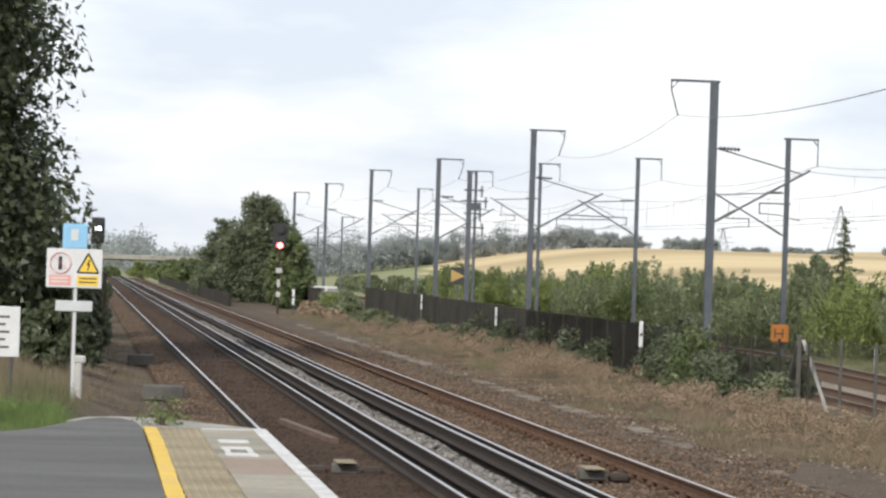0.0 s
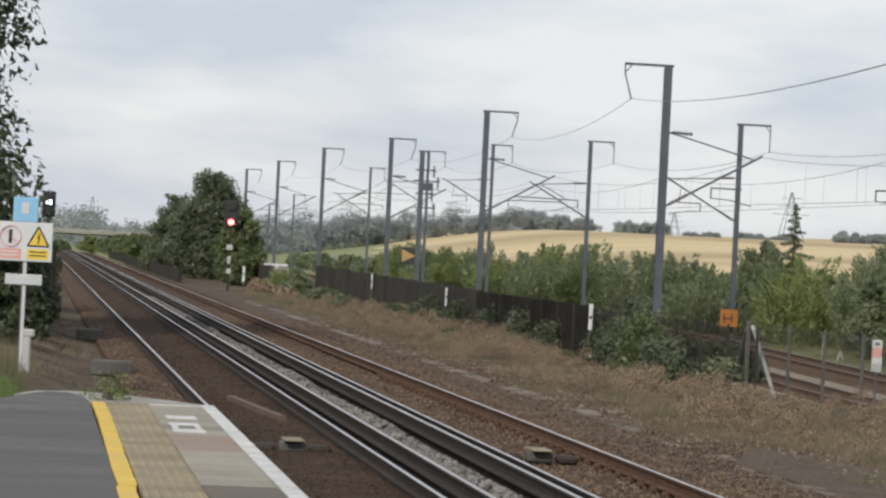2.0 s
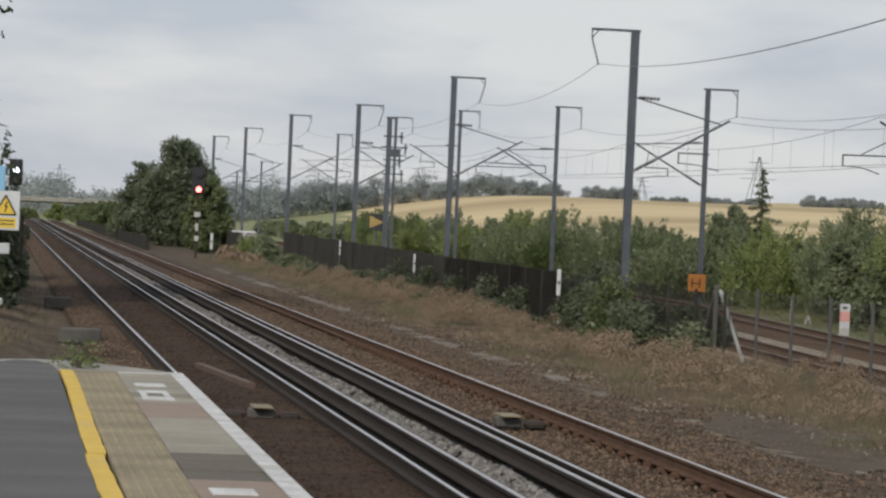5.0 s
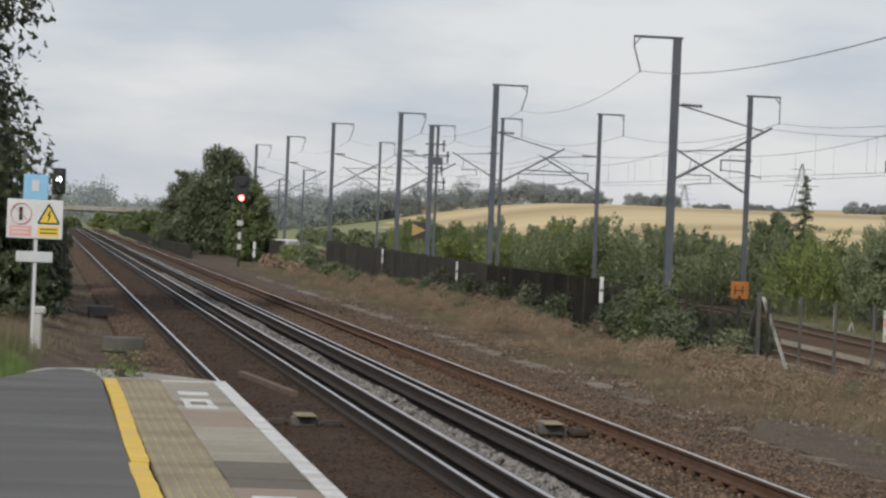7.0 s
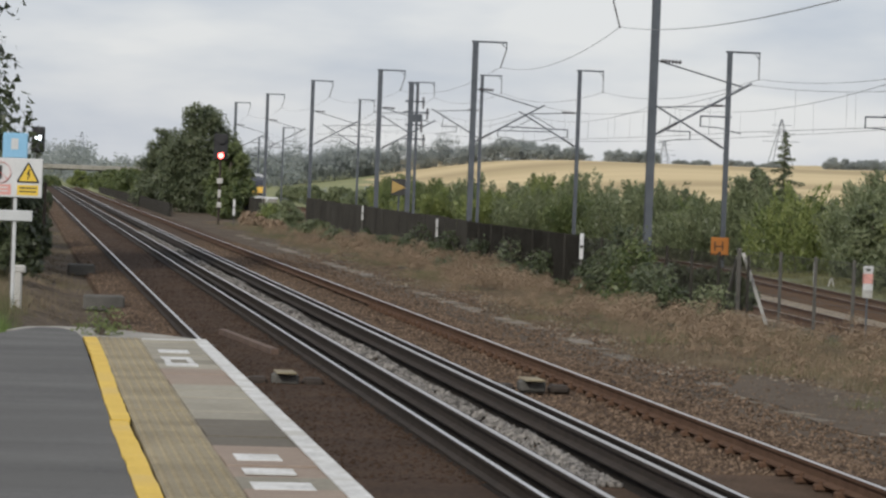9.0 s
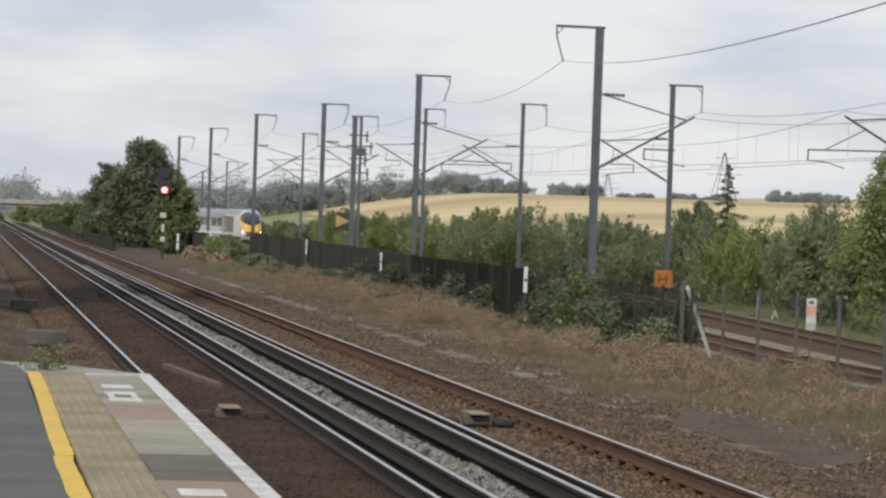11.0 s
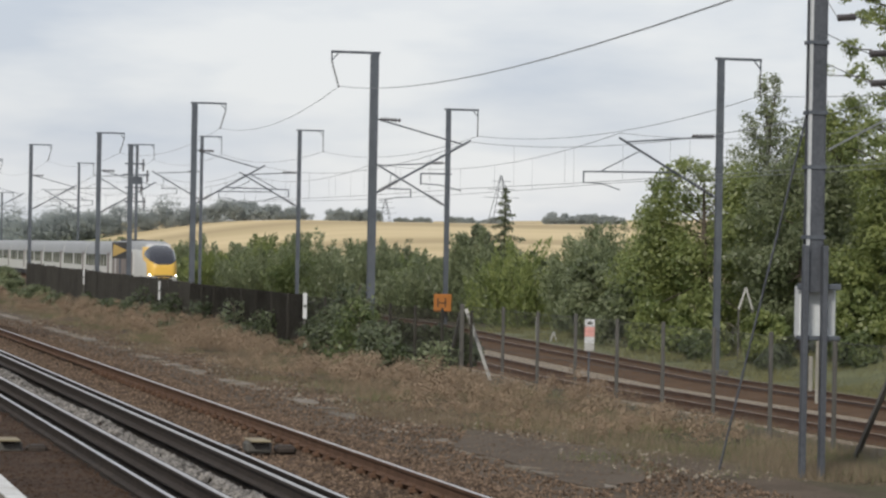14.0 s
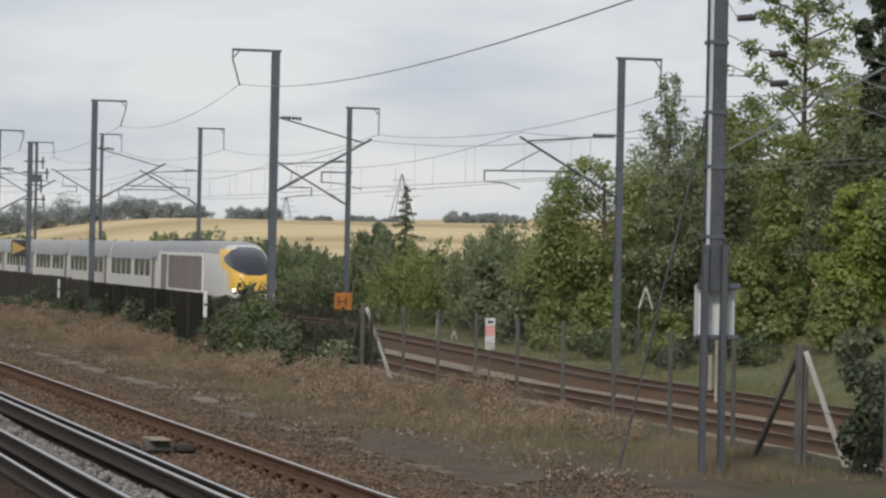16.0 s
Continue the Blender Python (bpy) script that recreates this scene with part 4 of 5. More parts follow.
bridge = thing("road_bridge", "grey concrete road bridge across the distant line", "bridge", at=(0, 560, 0))
bm = bmesh.new(); box(bm, -16, 24, -4, 4, 2.2, 2.6, 0.1); part("deck", bm, M_POST, bridge)
for yy in (-4.1, 4.1):
    bm = bmesh.new(); box(bm, -16, 24, yy - 0.15, yy + 0.15, 2.4, 3.2, 0.05); part("parapet", bm, M_CONCRETE, bridge)
for xx in (-9, 15):
    bm = bmesh.new(); box(bm, xx - 1.0, xx + 1.0, -3.6, 3.6, -1, 2.2, 0.1); part("pier", bm, M_POST, bridge)
pylon(231, 900, 8, 18, 9)
pylon(28.6, 1500, -1, 22, 9)
pylon(270, 1250, 8, 16, 8)
bm = bmesh.new()
box(bm, 24, 31, 700, 712, -1, 3.1); box(bm, 34, 38, 700, 710, -1, 2.6)
ob = solid("building", bm, M_SIGN_WHITE, "distant low white building beside the line", "building")


# ---------------------------------------------------------------- fences
def fence_post(x, y, top, w=0.09, material=None, base=None):
    t = thing("fence_post", "slim grey concrete fence post", "fence post", "fence posts", at=(x, y, 0))
    b = gz(x, y) - 0.3
    bm = bmesh.new()
    box(bm, -w / 2, w / 2, -w / 2, w / 2, b, top, 0.01)
    part("post", bm, material or M_POST, t)
    return t


def diamond(width, z0, z1, pitch, r):
    bm = bmesh.new()
    h = z1 - z0
    n = int((width + h) / pitch)
    for i in range(n):
        o = -h + i * pitch
        for s in (1, -1):
            a, b = max(o, 0), min(o + h, width)
            if b - a < 0.02:
                continue
            za, zb = z0 + (a - o), z0 + (b - o)
            if s < 0:
                za, zb = z0 + z1 - za, z0 + z1 - zb
            bar(bm, (s * 0.002, a, za), (s * 0.002, b, zb), r)
    for z in (z0 + 0.02, (z0 + z1) / 2, z1):
        bar(bm, (0, 0, z), (0, width, z), 0.008)
    return bm


FX, STEP = 15.6, 2.76
me_thin = mesh_of("mesh_panel", diamond(STEP, -0.45, 1.24, 0.09, 0.0018), M_LINK)
me_net = mesh_of("mesh_panel", diamond(STEP, -0.5, 1.10, 0.06, 0.0028), M_BLACK)
me_dense = mesh_of("mesh_panel", diamond(STEP, -0.5, 1.14, 0.06, 0.011), M_BLACK)
chain_link = thing("chain_link_fence", "thin grey chain-link fence on slim posts", "fence", at=(FX, 0, 0))
dark_fence = thing("mesh_fence", "black close-mesh fence half hidden by shrubs", "fence", at=(FX, 0, 0))
y = 35.55 - 2 * STEP
i = 0
while y < 104:
    if y < 62:
        ob = new("mesh_panel", me_thin); ob.parent = chain_link; ob.matrix_basis = pose(0, y, 0)
        bm = bmesh.new(); box(bm, -0.03, 0.03, y - 0.03, y + 0.03, -0.8, 1.30 + 0.03 * math.sin(i * 3.1), 0.01)
        part("post", bm, M_POST, chain_link)
    else:
        ob = new("mesh_panel", me_dense if y > 80 else me_net); ob.parent = dark_fence; ob.matrix_basis = pose(0, y, 0)
        bm = bmesh.new(); box(bm, -0.03, 0.03, y - 0.03, y + 0.03, -0.8, 1.16, 0.01)
        part("post", bm, M_BLACK, dark_fence)
    y += STEP; i += 1


def black_fence(y0, y1, x, z0, top0, top1, label):
    """Closed black panels on posts, corrugated, slightly uneven along the top."""
    t = thing("panel_fence", label, "fence", "black fences", at=(x, 0, 0))
    n = int((y1 - y0) / STEP)
    rnd = np.random.default_rng(int(y0))
    for i in range(n):
        ya = y0 + i * STEP
        zt = top0 + (top1 - top0) * i / n + rnd.normal(0, 0.02)
        bm = bmesh.new()
        pts = []
        for k in range(24):
            yy = ya - 0.02 + (STEP + 0.04) * k / 23
            xx = 0.02 if (k // 2) % 2 else -0.02
            pts.append((bm.verts.new((xx, yy, z0)), bm.verts.new((xx, yy, zt + rnd.normal(0, 0.008)))))
        for p, q in zip(pts, pts[1:]):
            bm.faces.new((p[0], q[0], q[1], p[1]))
        ret = bmesh.ops.extrude_face_region(bm, geom=list(bm.faces))
        for v in ret["geom"]:
            if isinstance(v, bmesh.types.BMVert):
                v.co.x += 0.02
        part("panel", bm, M_BLACK, t)
        bm = bmesh.new(); box(bm, 0.06, 0.15, ya - 0.045, ya + 0.045, z0 - 0.2, zt + 0.02, 0.01); part("post", bm, M_BLACK, t)
    return t


black_fence(104.5, 166.0, FX, -0.55, 1.16, 1.36, "long black corrugated panel fence")
black_fence(196, 234, FX, -0.55, 1.0, 0.75, "far stretch of black panel fence behind shrubs")
black_fence(192, 372, 9.4, -0.45, 0.52, 0.36, "low dark parapet along the track")


bank_fence = thing("rail_fence", "grey post-and-rail fence on top of the grassy bank", "fence", at=(45.2, 0, 0))
bank_y = [99.0 + 1.9 * i for i in range(7)]
for yy in bank_y:
    bm = bmesh.new(); box(bm, -0.05, 0.05, yy - 0.05, yy + 0.05, gz(45.2, yy) - 0.3, gz(45.2, yy) + 1.15, 0.01); part("post", bm, M_POST_LIGHT, bank_fence)
for ya, yb in zip(bank_y, bank_y[1:]):
    for o in (0.55, 1.0):
        bm = bmesh.new(); bar(bm, (-0.06, ya, gz(45.2, ya) + o), (-0.06, yb, gz(45.2, yb) + o), 0.05); part("rail", bm, M_POST, bank_fence)


def marker(x, y, z0, z1, w=0.075):
    t = thing("marker_post", "white painted marker strip on the fence", "marker post", "white marker posts", at=(x, y, 0))
    bm = bmesh.new(); box(bm, -w / 2, w / 2, -0.02, 0.02, z0, z1, 0.01); part("plate", bm, M_SIGN_WHITE, t)
    bm = bmesh.new(); box(bm, -0.03, 0.03, 0.02, 0.06, -0.6, z1 - 0.05); part("stake", bm, M_POST, t)
    bm = bmesh.new(); box(bm, -w * 0.35, w * 0.35, -0.026, -0.02, (z0 + z1) / 2 - 0.05, (z0 + z1) / 2 + 0.03); part("band", bm, M_POST, t, "dark band")


marker(15.45, 136.1, 0.62, 1.28)
marker(15.45, 111.2, 0.42, 1.12)
marker(15.4, 81.6, 0.5, 1.22, 0.11)
marker(11.5, 163.5, 0.26, 1.12, 0.14)
marker(15.3, 188.0, 0.5, 1.15, 0.12)


def braced_post(x, y, left_reach, right_reach):
    t = thing("strainer_post", "concrete strainer post with two raking braces", "fence post", "strainer posts", at=(x, y, 0))
    bm = bmesh.new(); box(bm, -0.045, 0.045, -0.045, 0.045, -0.8, 1.3, 0.012); part("post", bm, M_POST, t)
    bm = bmesh.new(); bar(bm, (-0.05, left_reach, -0.75), (-0.02, 0.06, 1.1), 0.065); part("brace", bm, M_POST, t, "dark raking brace")
    bm = bmesh.new(); bar(bm, (right_reach, -0.25, -0.75), (0.08, -0.02, 1.2), 0.07); part("brace", bm, M_POST_LIGHT, t, "pale raking brace")


braced_post(FX - 0.1, 63.6, 1.6, 0.75)
braced_post(FX - 0.1, 38.3, 1.9, 0.75)

# ---------------------------------------------------------------- anchor mast
t = thing("anchor_mast", "twin grey steel anchor mast with a pale equipment box", "mast", at=(13.49, 36.2, 0))
for sx, nm in ((-0.16, "column"), (0.1, "column")):
    bm = bmesh.new()
    box(bm, sx - 0.037, sx + 0.037, -0.05, 0.05, -0.7, 2.62, 0.008)
    part(nm, bm, M_GALV_DARK, t, "dark steel upright")
bm = bmesh.new(); h_beam(bm, 0.19, 0.2, 2.02, 8.4, 0.02); bmesh.ops.translate(bm, verts=bm.verts, vec=(-0.01, 0.16, 0)); part("column", bm, M_GALV_DARK, t)
# thin pale strip added as the sunlit left edge of the column
bm = bmesh.new(); box(bm, -0.125, -0.09, 0.05, 0.10, 2.62, 8.4); part("edge_line", bm, M_GALV_LIT, t, "pale strip drawn as the column's sunlit left edge")
bm = bmesh.new(); tube(bm, (0.105, 0.1, 2.1), (0.105, 0.1, 8.3), 0.016); part("edge_line", bm, M_GALV_DARK, t)
bm = bmesh.new(); box(bm, -0.125, 0.37, 0.28, 0.5, 1.42, 2.1, 0.02); part("equipment_box", bm, M_GREYBOX, t, "pale grey equipment box")
bm = bmesh.new(); box(bm, -0.17, 0.36, 0.07, 0.29, 2.05, 2.13, 0.01); part("bracket", bm, M_GALV, t); bm = bmesh.new(); box(bm, -0.17, 0.36, 0.07, 0.29, 1.40, 1.46, 0.01); part("bracket", bm, M_GALV, t)
bm = bmesh.new(); box(bm, -0.10, -0.04, -0.02, 0.05, 0.75, 1.2, 0.01); part("label_plate", bm, M_CONCRETE, t)
bm = bmesh.new(); tube(bm, (0.02, 0.0, 0.6), (0.02, 0.0, 1.4), 0.022); part("cable_duct", bm, M_CONCRETE, t)
for z in (2.7, 3.6, 4.3, 5.2):
    bm = bmesh.new(); box(bm, -0.13, 0.12, 0.04, 0.28, z, z + 0.05); part("clamp", bm, M_GALV, t)
for z, o in ((5.55, 0.25), (5.1, 0.7), (4.72, 0.72)):
    bm = bmesh.new(); insulator(bm, (o, 0.1, z), (o + 0.24, 0.1, z + 0.02), 0.045, 5); part("insulator", bm, M_INSUL, t, "ribbed dark insulator")
    bm = bmesh.new(); bar(bm, (0.1, 0.15, z + 0.25), (o, 0.1, z), 0.012); bar(bm, (o + 0.24, 0.1, z + 0.02), (o + 2.6, 0.5, z - 0.6), 0.012); part("stay_wire", bm, M_WIRE, t)
bm = bmesh.new(); bar(bm, (0.15, 0.1, 3.85), (2.4, 0.3, 5.0), 0.022); part("stay_wire", bm, M_WIRE, t)
bm = bmesh.new(); bar(bm, (0.0, 0.2, 4.75), (-0.88, 1.2, -0.4), 0.022); part("stay_rod", bm, M_GALV_DARK, t, "dark raking stay rod")


# ---------------------------------------------------------------- signals and signs
def signal(x, y, base, z0, z1, w, lamp_z, lens, label, bands=()):
    t = thing("signal", label, "railway signal", "signals", at=(x, y, 0))
    bm = bmesh.new(); tube(bm, (0, 0.12, base), (0, 0.12, z1 - 0.1), 0.07, sides=10); part("post", bm, M_DARKRAIL, t)
    bm = bmesh.new(); box(bm, -w / 2, w / 2, 0.0, 0.22, z0, z1, 0.04); head = part("head", bm, M_SIGNAL, t, "black signal head")
    zs = [z0 + (z1 - z0) * k for k in (0.24, 0.76)]
    for z in zs:
        bm = bmesh.new()
        tube(bm, (0, -0.14, z + 0.0), (0, 0.0, z), w * 0.3, sides=14)
        part("hood", bm, M_SIGNAL, head)
    bm = bmesh.new(); tube(bm, (0, -0.17, lamp_z), (0, -0.141, lamp_z), w * 0.21, sides=16); part("lens", bm, lens, head, "lit signal lens")
    for a, b, wd in bands:
        bm = bmesh.new(); box(bm, -wd, wd, 0.02, 0.2, a, b, 0.02); part("band", bm, M_POST_LIGHT, t, "white band")
    return t


signal(11.03, 169, -0.5, 3.28, 4.77, 0.78, 3.52, M_RED_ON, "black railway signal showing a red light", [(1.95, 2.25, 0.17), (1.15, 1.6, 0.085), (0.6, 0.9, 0.12)])
signal(0.47, 97, -0.4, 2.95, 3.78, 0.42, 3.42, M_WHITE_ON, "black railway signal showing a white light")
bm = bmesh.new(); tube(bm, (0.73, 96, -0.4), (0.73, 96, 2.0), 0.05)
solid("trackside_post", bm, M_DARKRAIL, "dark slim steel post beside the track", "post")

t = thing("warning_sign", "white trackside warning sign with red and yellow panels", "sign", at=(-0.13, 50, 0))
bm = bmesh.new(); box(bm, 0.0, 0.06, 0.03, 0.09, -0.3, 2.5, 0.01); part("post", bm, M_GREYBOX, t)
bm = bmesh.new(); box(bm, -0.46, 0.46, 0.0, 0.025, 1.96, 2.61, 0.01); board = part("board", bm, M_SIGN_WHITE, t)
bm = bmesh.new()
ring = [(0.17 * math.cos(a), 0.17 * math.sin(a)) for a in [i * math.pi / 16 for i in range(32)]]
for i in range(32):
    (a, b), (c, d) = ring[i], ring[(i + 1) % 32]
    bar(bm, (-0.23 + a, -0.004, 2.37 + b), (-0.23 + c, -0.004, 2.37 + d), 0.03, 0.006)
part("prohibition_ring", bm, M_SIGN_RED, board, "red ring")
bm = bmesh.new(); bar(bm, (-0.34, -0.006, 2.48), (-0.12, -0.006, 2.26), 0.028, 0.006); part("slash", bm, M_SIGN_RED, board, "red slash")
bm = bmesh.new(); box(bm, -0.262, -0.205, -0.008, -0.002, 2.26, 2.48); part("symbol", bm, M_SIGN_BLACK, board, "dark symbol")
bm = bmesh.new()
vs = [bm.verts.new(p) for p in ((0.05, -0.003, 2.22), (0.40, -0.003, 2.22), (0.225, -0.003, 2.54))]
bm.faces.new(vs)
for v in bm.verts:
    v.co.y = -0.004
part("triangle", bm, M_SIGN_YELLOW, board, "yellow triangle")
bm = bmesh.new()
for a, b in (((0.05, 2.22), (0.40, 2.22)), ((0.40, 2.22), (0.225, 2.54)), ((0.225, 2.54), (0.05, 2.22))):
    tube(bm, (a[0], -0.004, a[1]), (b[0], -0.004, b[1]), 0.014, sides=6)
tube(bm, (0.25, -0.006, 2.43), (0.21, -0.006, 2.35), 0.011, sides=6); tube(bm, (0.21, -0.006, 2.35), (0.25, -0.006, 2.36), 0.010, sides=6); tube(bm, (0.25, -0.006, 2.36), (0.215, -0.006, 2.26), 0.010, sides=6)
part("triangle_border", bm, M_SIGN_BLACK, board, "black border and bolt")
bm = bmesh.new(); box(bm, -0.41, -0.05, -0.004, 0.002, 2.0, 2.17); part("panel", bm, M_SIGN_PINK, board, "faded red panel")
bm = bmesh.new(); box(bm, 0.05, 0.40, -0.004, 0.002, 2.0, 2.17); part("panel", bm, M_SIGN_YELLOW, board, "yellow panel")
for z in (2.05, 2.11):
    for x0 in (-0.38, 0.09):
        bm = bmesh.new(); box(bm, x0, x0 + 0.28, -0.007, -0.003, z, z + 0.022); part("text_bar", bm, M_SIGN_BLACK if x0 > 0 else M_SIGN_WHITE, board, "line of small writing")
bm = bmesh.new(); box(bm, -0.29, 0.32, 0.0, 0.02, 1.57, 1.75, 0.01); part("plate", bm, M_GREYBOX, t, "pale grey plate")

t = thing("blue_sign", "faded blue sign on a slim post", "sign", at=(-0.14, 55, 0))
bm = bmesh.new(); box(bm, -0.23, 0.22, 0.0, 0.03, 2.62, 3.08, 0.015); part("board", bm, M_SIGN_BLUE, t)
bm = bmesh.new(); tube(bm, (0, 0.06, -0.2), (0, 0.06, 3.0), 0.03); part("post", bm, M_POST, t)
bm = bmesh.new(); box(bm, -0.08, 0.05, -0.004, 0.002, 2.78, 2.98); part("symbol", bm, M_SIGN_WHITE, t, "pale symbol")
t = thing("notice_board", "white notice board with faint grey writing", "sign", at=(-1.15, 40, 0))
bm = bmesh.new(); box(bm, -0.36, 0.36, 0.0, 0.03, 1.12, 1.79, 0.01); part("board", bm, M_SIGN_WHITE, t)
for k in range(5):
    bm = bmesh.new(); box(bm, -0.28, 0.22 - 0.05 * (k % 2), -0.004, 0.002, 1.24 + k * 0.1, 1.27 + k * 0.1); part("text_bar", bm, M_POST, t, "line of grey writing")
for sx in (-0.25, 0.25):
    bm = bmesh.new(); tube(bm, (sx, 0.06, -0.2), (sx, 0.06, 1.7), 0.03); part("post", bm, M_POST, t)
t = thing("stump_post", "short pale concrete marker post in the grass", "post", at=(0.0, 52, 0))
bm = bmesh.new(); box(bm, -0.08, 0.06, -0.05, 0.05, 0.0, 0.68, 0.03); box(bm, -0.1, 0.12, -0.06, 0.06, 0.64, 0.78, 0.03); part("post", bm, M_POST_LIGHT, t)

t = thing("chevron_sign", "black square board with a yellow triangle", "sign", at=(25.5, 203, 0))
bm = bmesh.new(); box(bm, -0.56, 0.56, 0.0, 0.05, 1.5, 2.62, 0.02); board = part("board", bm, M_SIGN_BLACK, t)
bm = bmesh.new(); vs = [bm.verts.new(p) for p in ((-0.5, -0.01, 1.62), (0.46, -0.01, 2.06), (-0.5, -0.01, 2.5))]; bm.faces.new(vs); part("triangle", bm, M_SIGN_OCHRE, board, "dull ochre triangle")
bm = bmesh.new(); tube(bm, (0, 0.1, -1.6), (0, 0.1, 2.6), 0.06); part("post", bm, M_GALV, t)
t = thing("orange_sign", "square orange sign fixed to a mast", "sign", at=(35.75, 151.0, 0))
bm = bmesh.new(); box(bm, -0.47, 0.47, 0.0, 0.04, -0.72, 0.2, 0.02); board = part("board", bm, M_SIGN_ORANGE, t)
bm = bmesh.new(); box(bm, -0.3, -0.22, -0.008, 0.0, -0.5, 0.0); box(bm, 0.1, 0.18, -0.008, 0.0, -0.5, 0.0); box(bm, -0.3, 0.2, -0.008, 0.0, -0.3, -0.22); part("symbol", bm, M_RUST, board, "dark symbol")
t = thing("line_sign", "narrow white and red sign on a slim post", "sign", at=(24.6, 85.0, 0))
for a, b, m in ((0.29, 0.52, M_SIGN_WHITE), (0.0, 0.287, M_SIGN_PINK), (-0.2, -0.003, M_SIGN_WHITE), (-0.42, -0.203, M_POST_LIGHT)):
    bm = bmesh.new(); box(bm, -0.15, 0.15, 0.0, 0.03, a, b, 0.005); part("panel", bm, m, t)
bm = bmesh.new(); box(bm, -0.07, 0.07, -0.006, 0.0, 0.36, 0.44); part("symbol", bm, M_POST, t)
bm = bmesh.new(); tube(bm, (0, 0.06, -2.3), (0, 0.06, 0.5), 0.03); part("post", bm, M_GALV, t)
for x, y, z in ((36.9, 133.5, -1.2), (40.85, 118, 1.15)):
    t = thing("trestle_marker", "small pale two-legged marker", "marker", "pale markers", at=(x, y, z))
    for sx in (-0.3, 0.3):
        bm = bmesh.new(); bar(bm, (sx, 0, -0.9), (0, 0, 0.0), 0.07); part("leg", bm, M_POST_LIGHT, t)
        if z > 0:
            bm = bmesh.new(); bar(bm, (sx, 0, gz(x, y) - z - 0.2), (sx, 0, -0.88), 0.06); part("stake", bm, M_POST, t)
t = thing("white_stake", "short white marker stake beside the line", "marker", "pale markers", at=(36.4, 134.5, 0))
bm = bmesh.new(); box(bm, -0.08, 0.08, 0, 0.05, -1.6, -0.55, 0.01); part("stake", bm, M_SIGN_WHITE, t)
t = thing("cabinet", "pale concrete trackside cabinet half hidden by shrubs", "cabinet", at=(16.6, 205, 0))
bm = bmesh.new(); box(bm, -0.7, 0.7, -0.4, 0.4, -0.6, 0.9, 0.03); part("body", bm, M_CONCRETE, t)
bm = bmesh.new(); box(bm, -0.8, 0.8, -0.45, 0.45, 0.9, 1.04, 0.02); part("lid", bm, M_SIGN_WHITE, t, "white lid")


# ---------------------------------------------------------------- track fittings
def magnet(x, y):
    t = thing("track_magnet", "small dark track device with a pale yellowish top", "track device", "track devices", at=(x, y, -0.19))
    bm = bmesh.new(); box(bm, -0.17, 0.17, -0.15, 0.15, 0.0, 0.15, 0.03); part("body", bm, M_POST, t)
    bm = bmesh.new(); box(bm, -0.13, 0.13, -0.3, 0.3, 0.15, 0.175, 0.008); part("cover", bm, M_TACTILE, t, "pale worn cover")
    for sx in (-0.36, 0.36):
        bm = bmesh.new(); box(bm, sx - 0.13, sx + 0.13, -0.16, 0.16, -0.02, 0.10, 0.04); part("ramp", bm, M_DARKRAIL, t, "dark ramp")


magnet(3.42, 38.2)
magnet(6.62, 38.2)
bm = bmesh.new(); bar(bm, (3.36, 49.6, -0.13), (3.80, 44.3, -0.13), 0.12, 0.09)
solid("timber_baulk", bm, M_WOOD, "old brown timber lying between the rails", "timber")
for x, y, w in ((1.68, 59.4, 0.8), (1.6, 78.5, 0.7)):
    bm = bmesh.new(); box(bm, x - w / 2, x + w / 2, y - 0.3, y + 0.3, -0.3, 0.0, 0.03)
    solid("trough_block", bm, M_POST, "grey concrete cable trough block beside the track", "cable trough")
rc = np.random.default_rng(9)
trough = thing("cable_trough", "line of weathered concrete cable trough lids", "cable trough", at=(10.15, 0, 0))
bm = bmesh.new(); box(bm, -0.2, 0.2, -0.47, 0.47, -0.05, 0.02, 0.012); lid_me = mesh_of("lid", bm, M_LID)
for i in range(110):
    if rc.random() < 0.33:
        continue
    ob = new("lid", lid_me); ob.parent = trough
    ob.matrix_basis = pose(rc.normal(0, 0.03), 34 + i * 0.98, -0.362 + rc.normal(0, 0.016), rc.normal(0, 1.5), rc.normal(0, 2), rc.normal(0, 2))
bm = bmesh.new(); box(bm, -0.13, 0.13, -0.06, 0.06, -0.05, 0.012, 0.012); box(bm, -0.09, -0.05, -0.03, 0.03, 0.0, 0.045, 0.008); box(bm, 0.05, 0.09, -0.03, 0.03, 0.0, 0.045, 0.008)
chair_me = mesh_of("rail_chair", bm, M_RUST)
for n, ob in enumerate([o for o in scene.objects if o.name.startswith("rail") and o.get("category") == "rail" and abs(o.location.z) < 0.01 and 7 < o.location.x < 8]):
    for i in range(70):
        c = new("rail_chair", chair_me); c.parent = ob
        c.matrix_basis = pose(0, 14 + i * 0.7 + n * 0.1, -0.165)


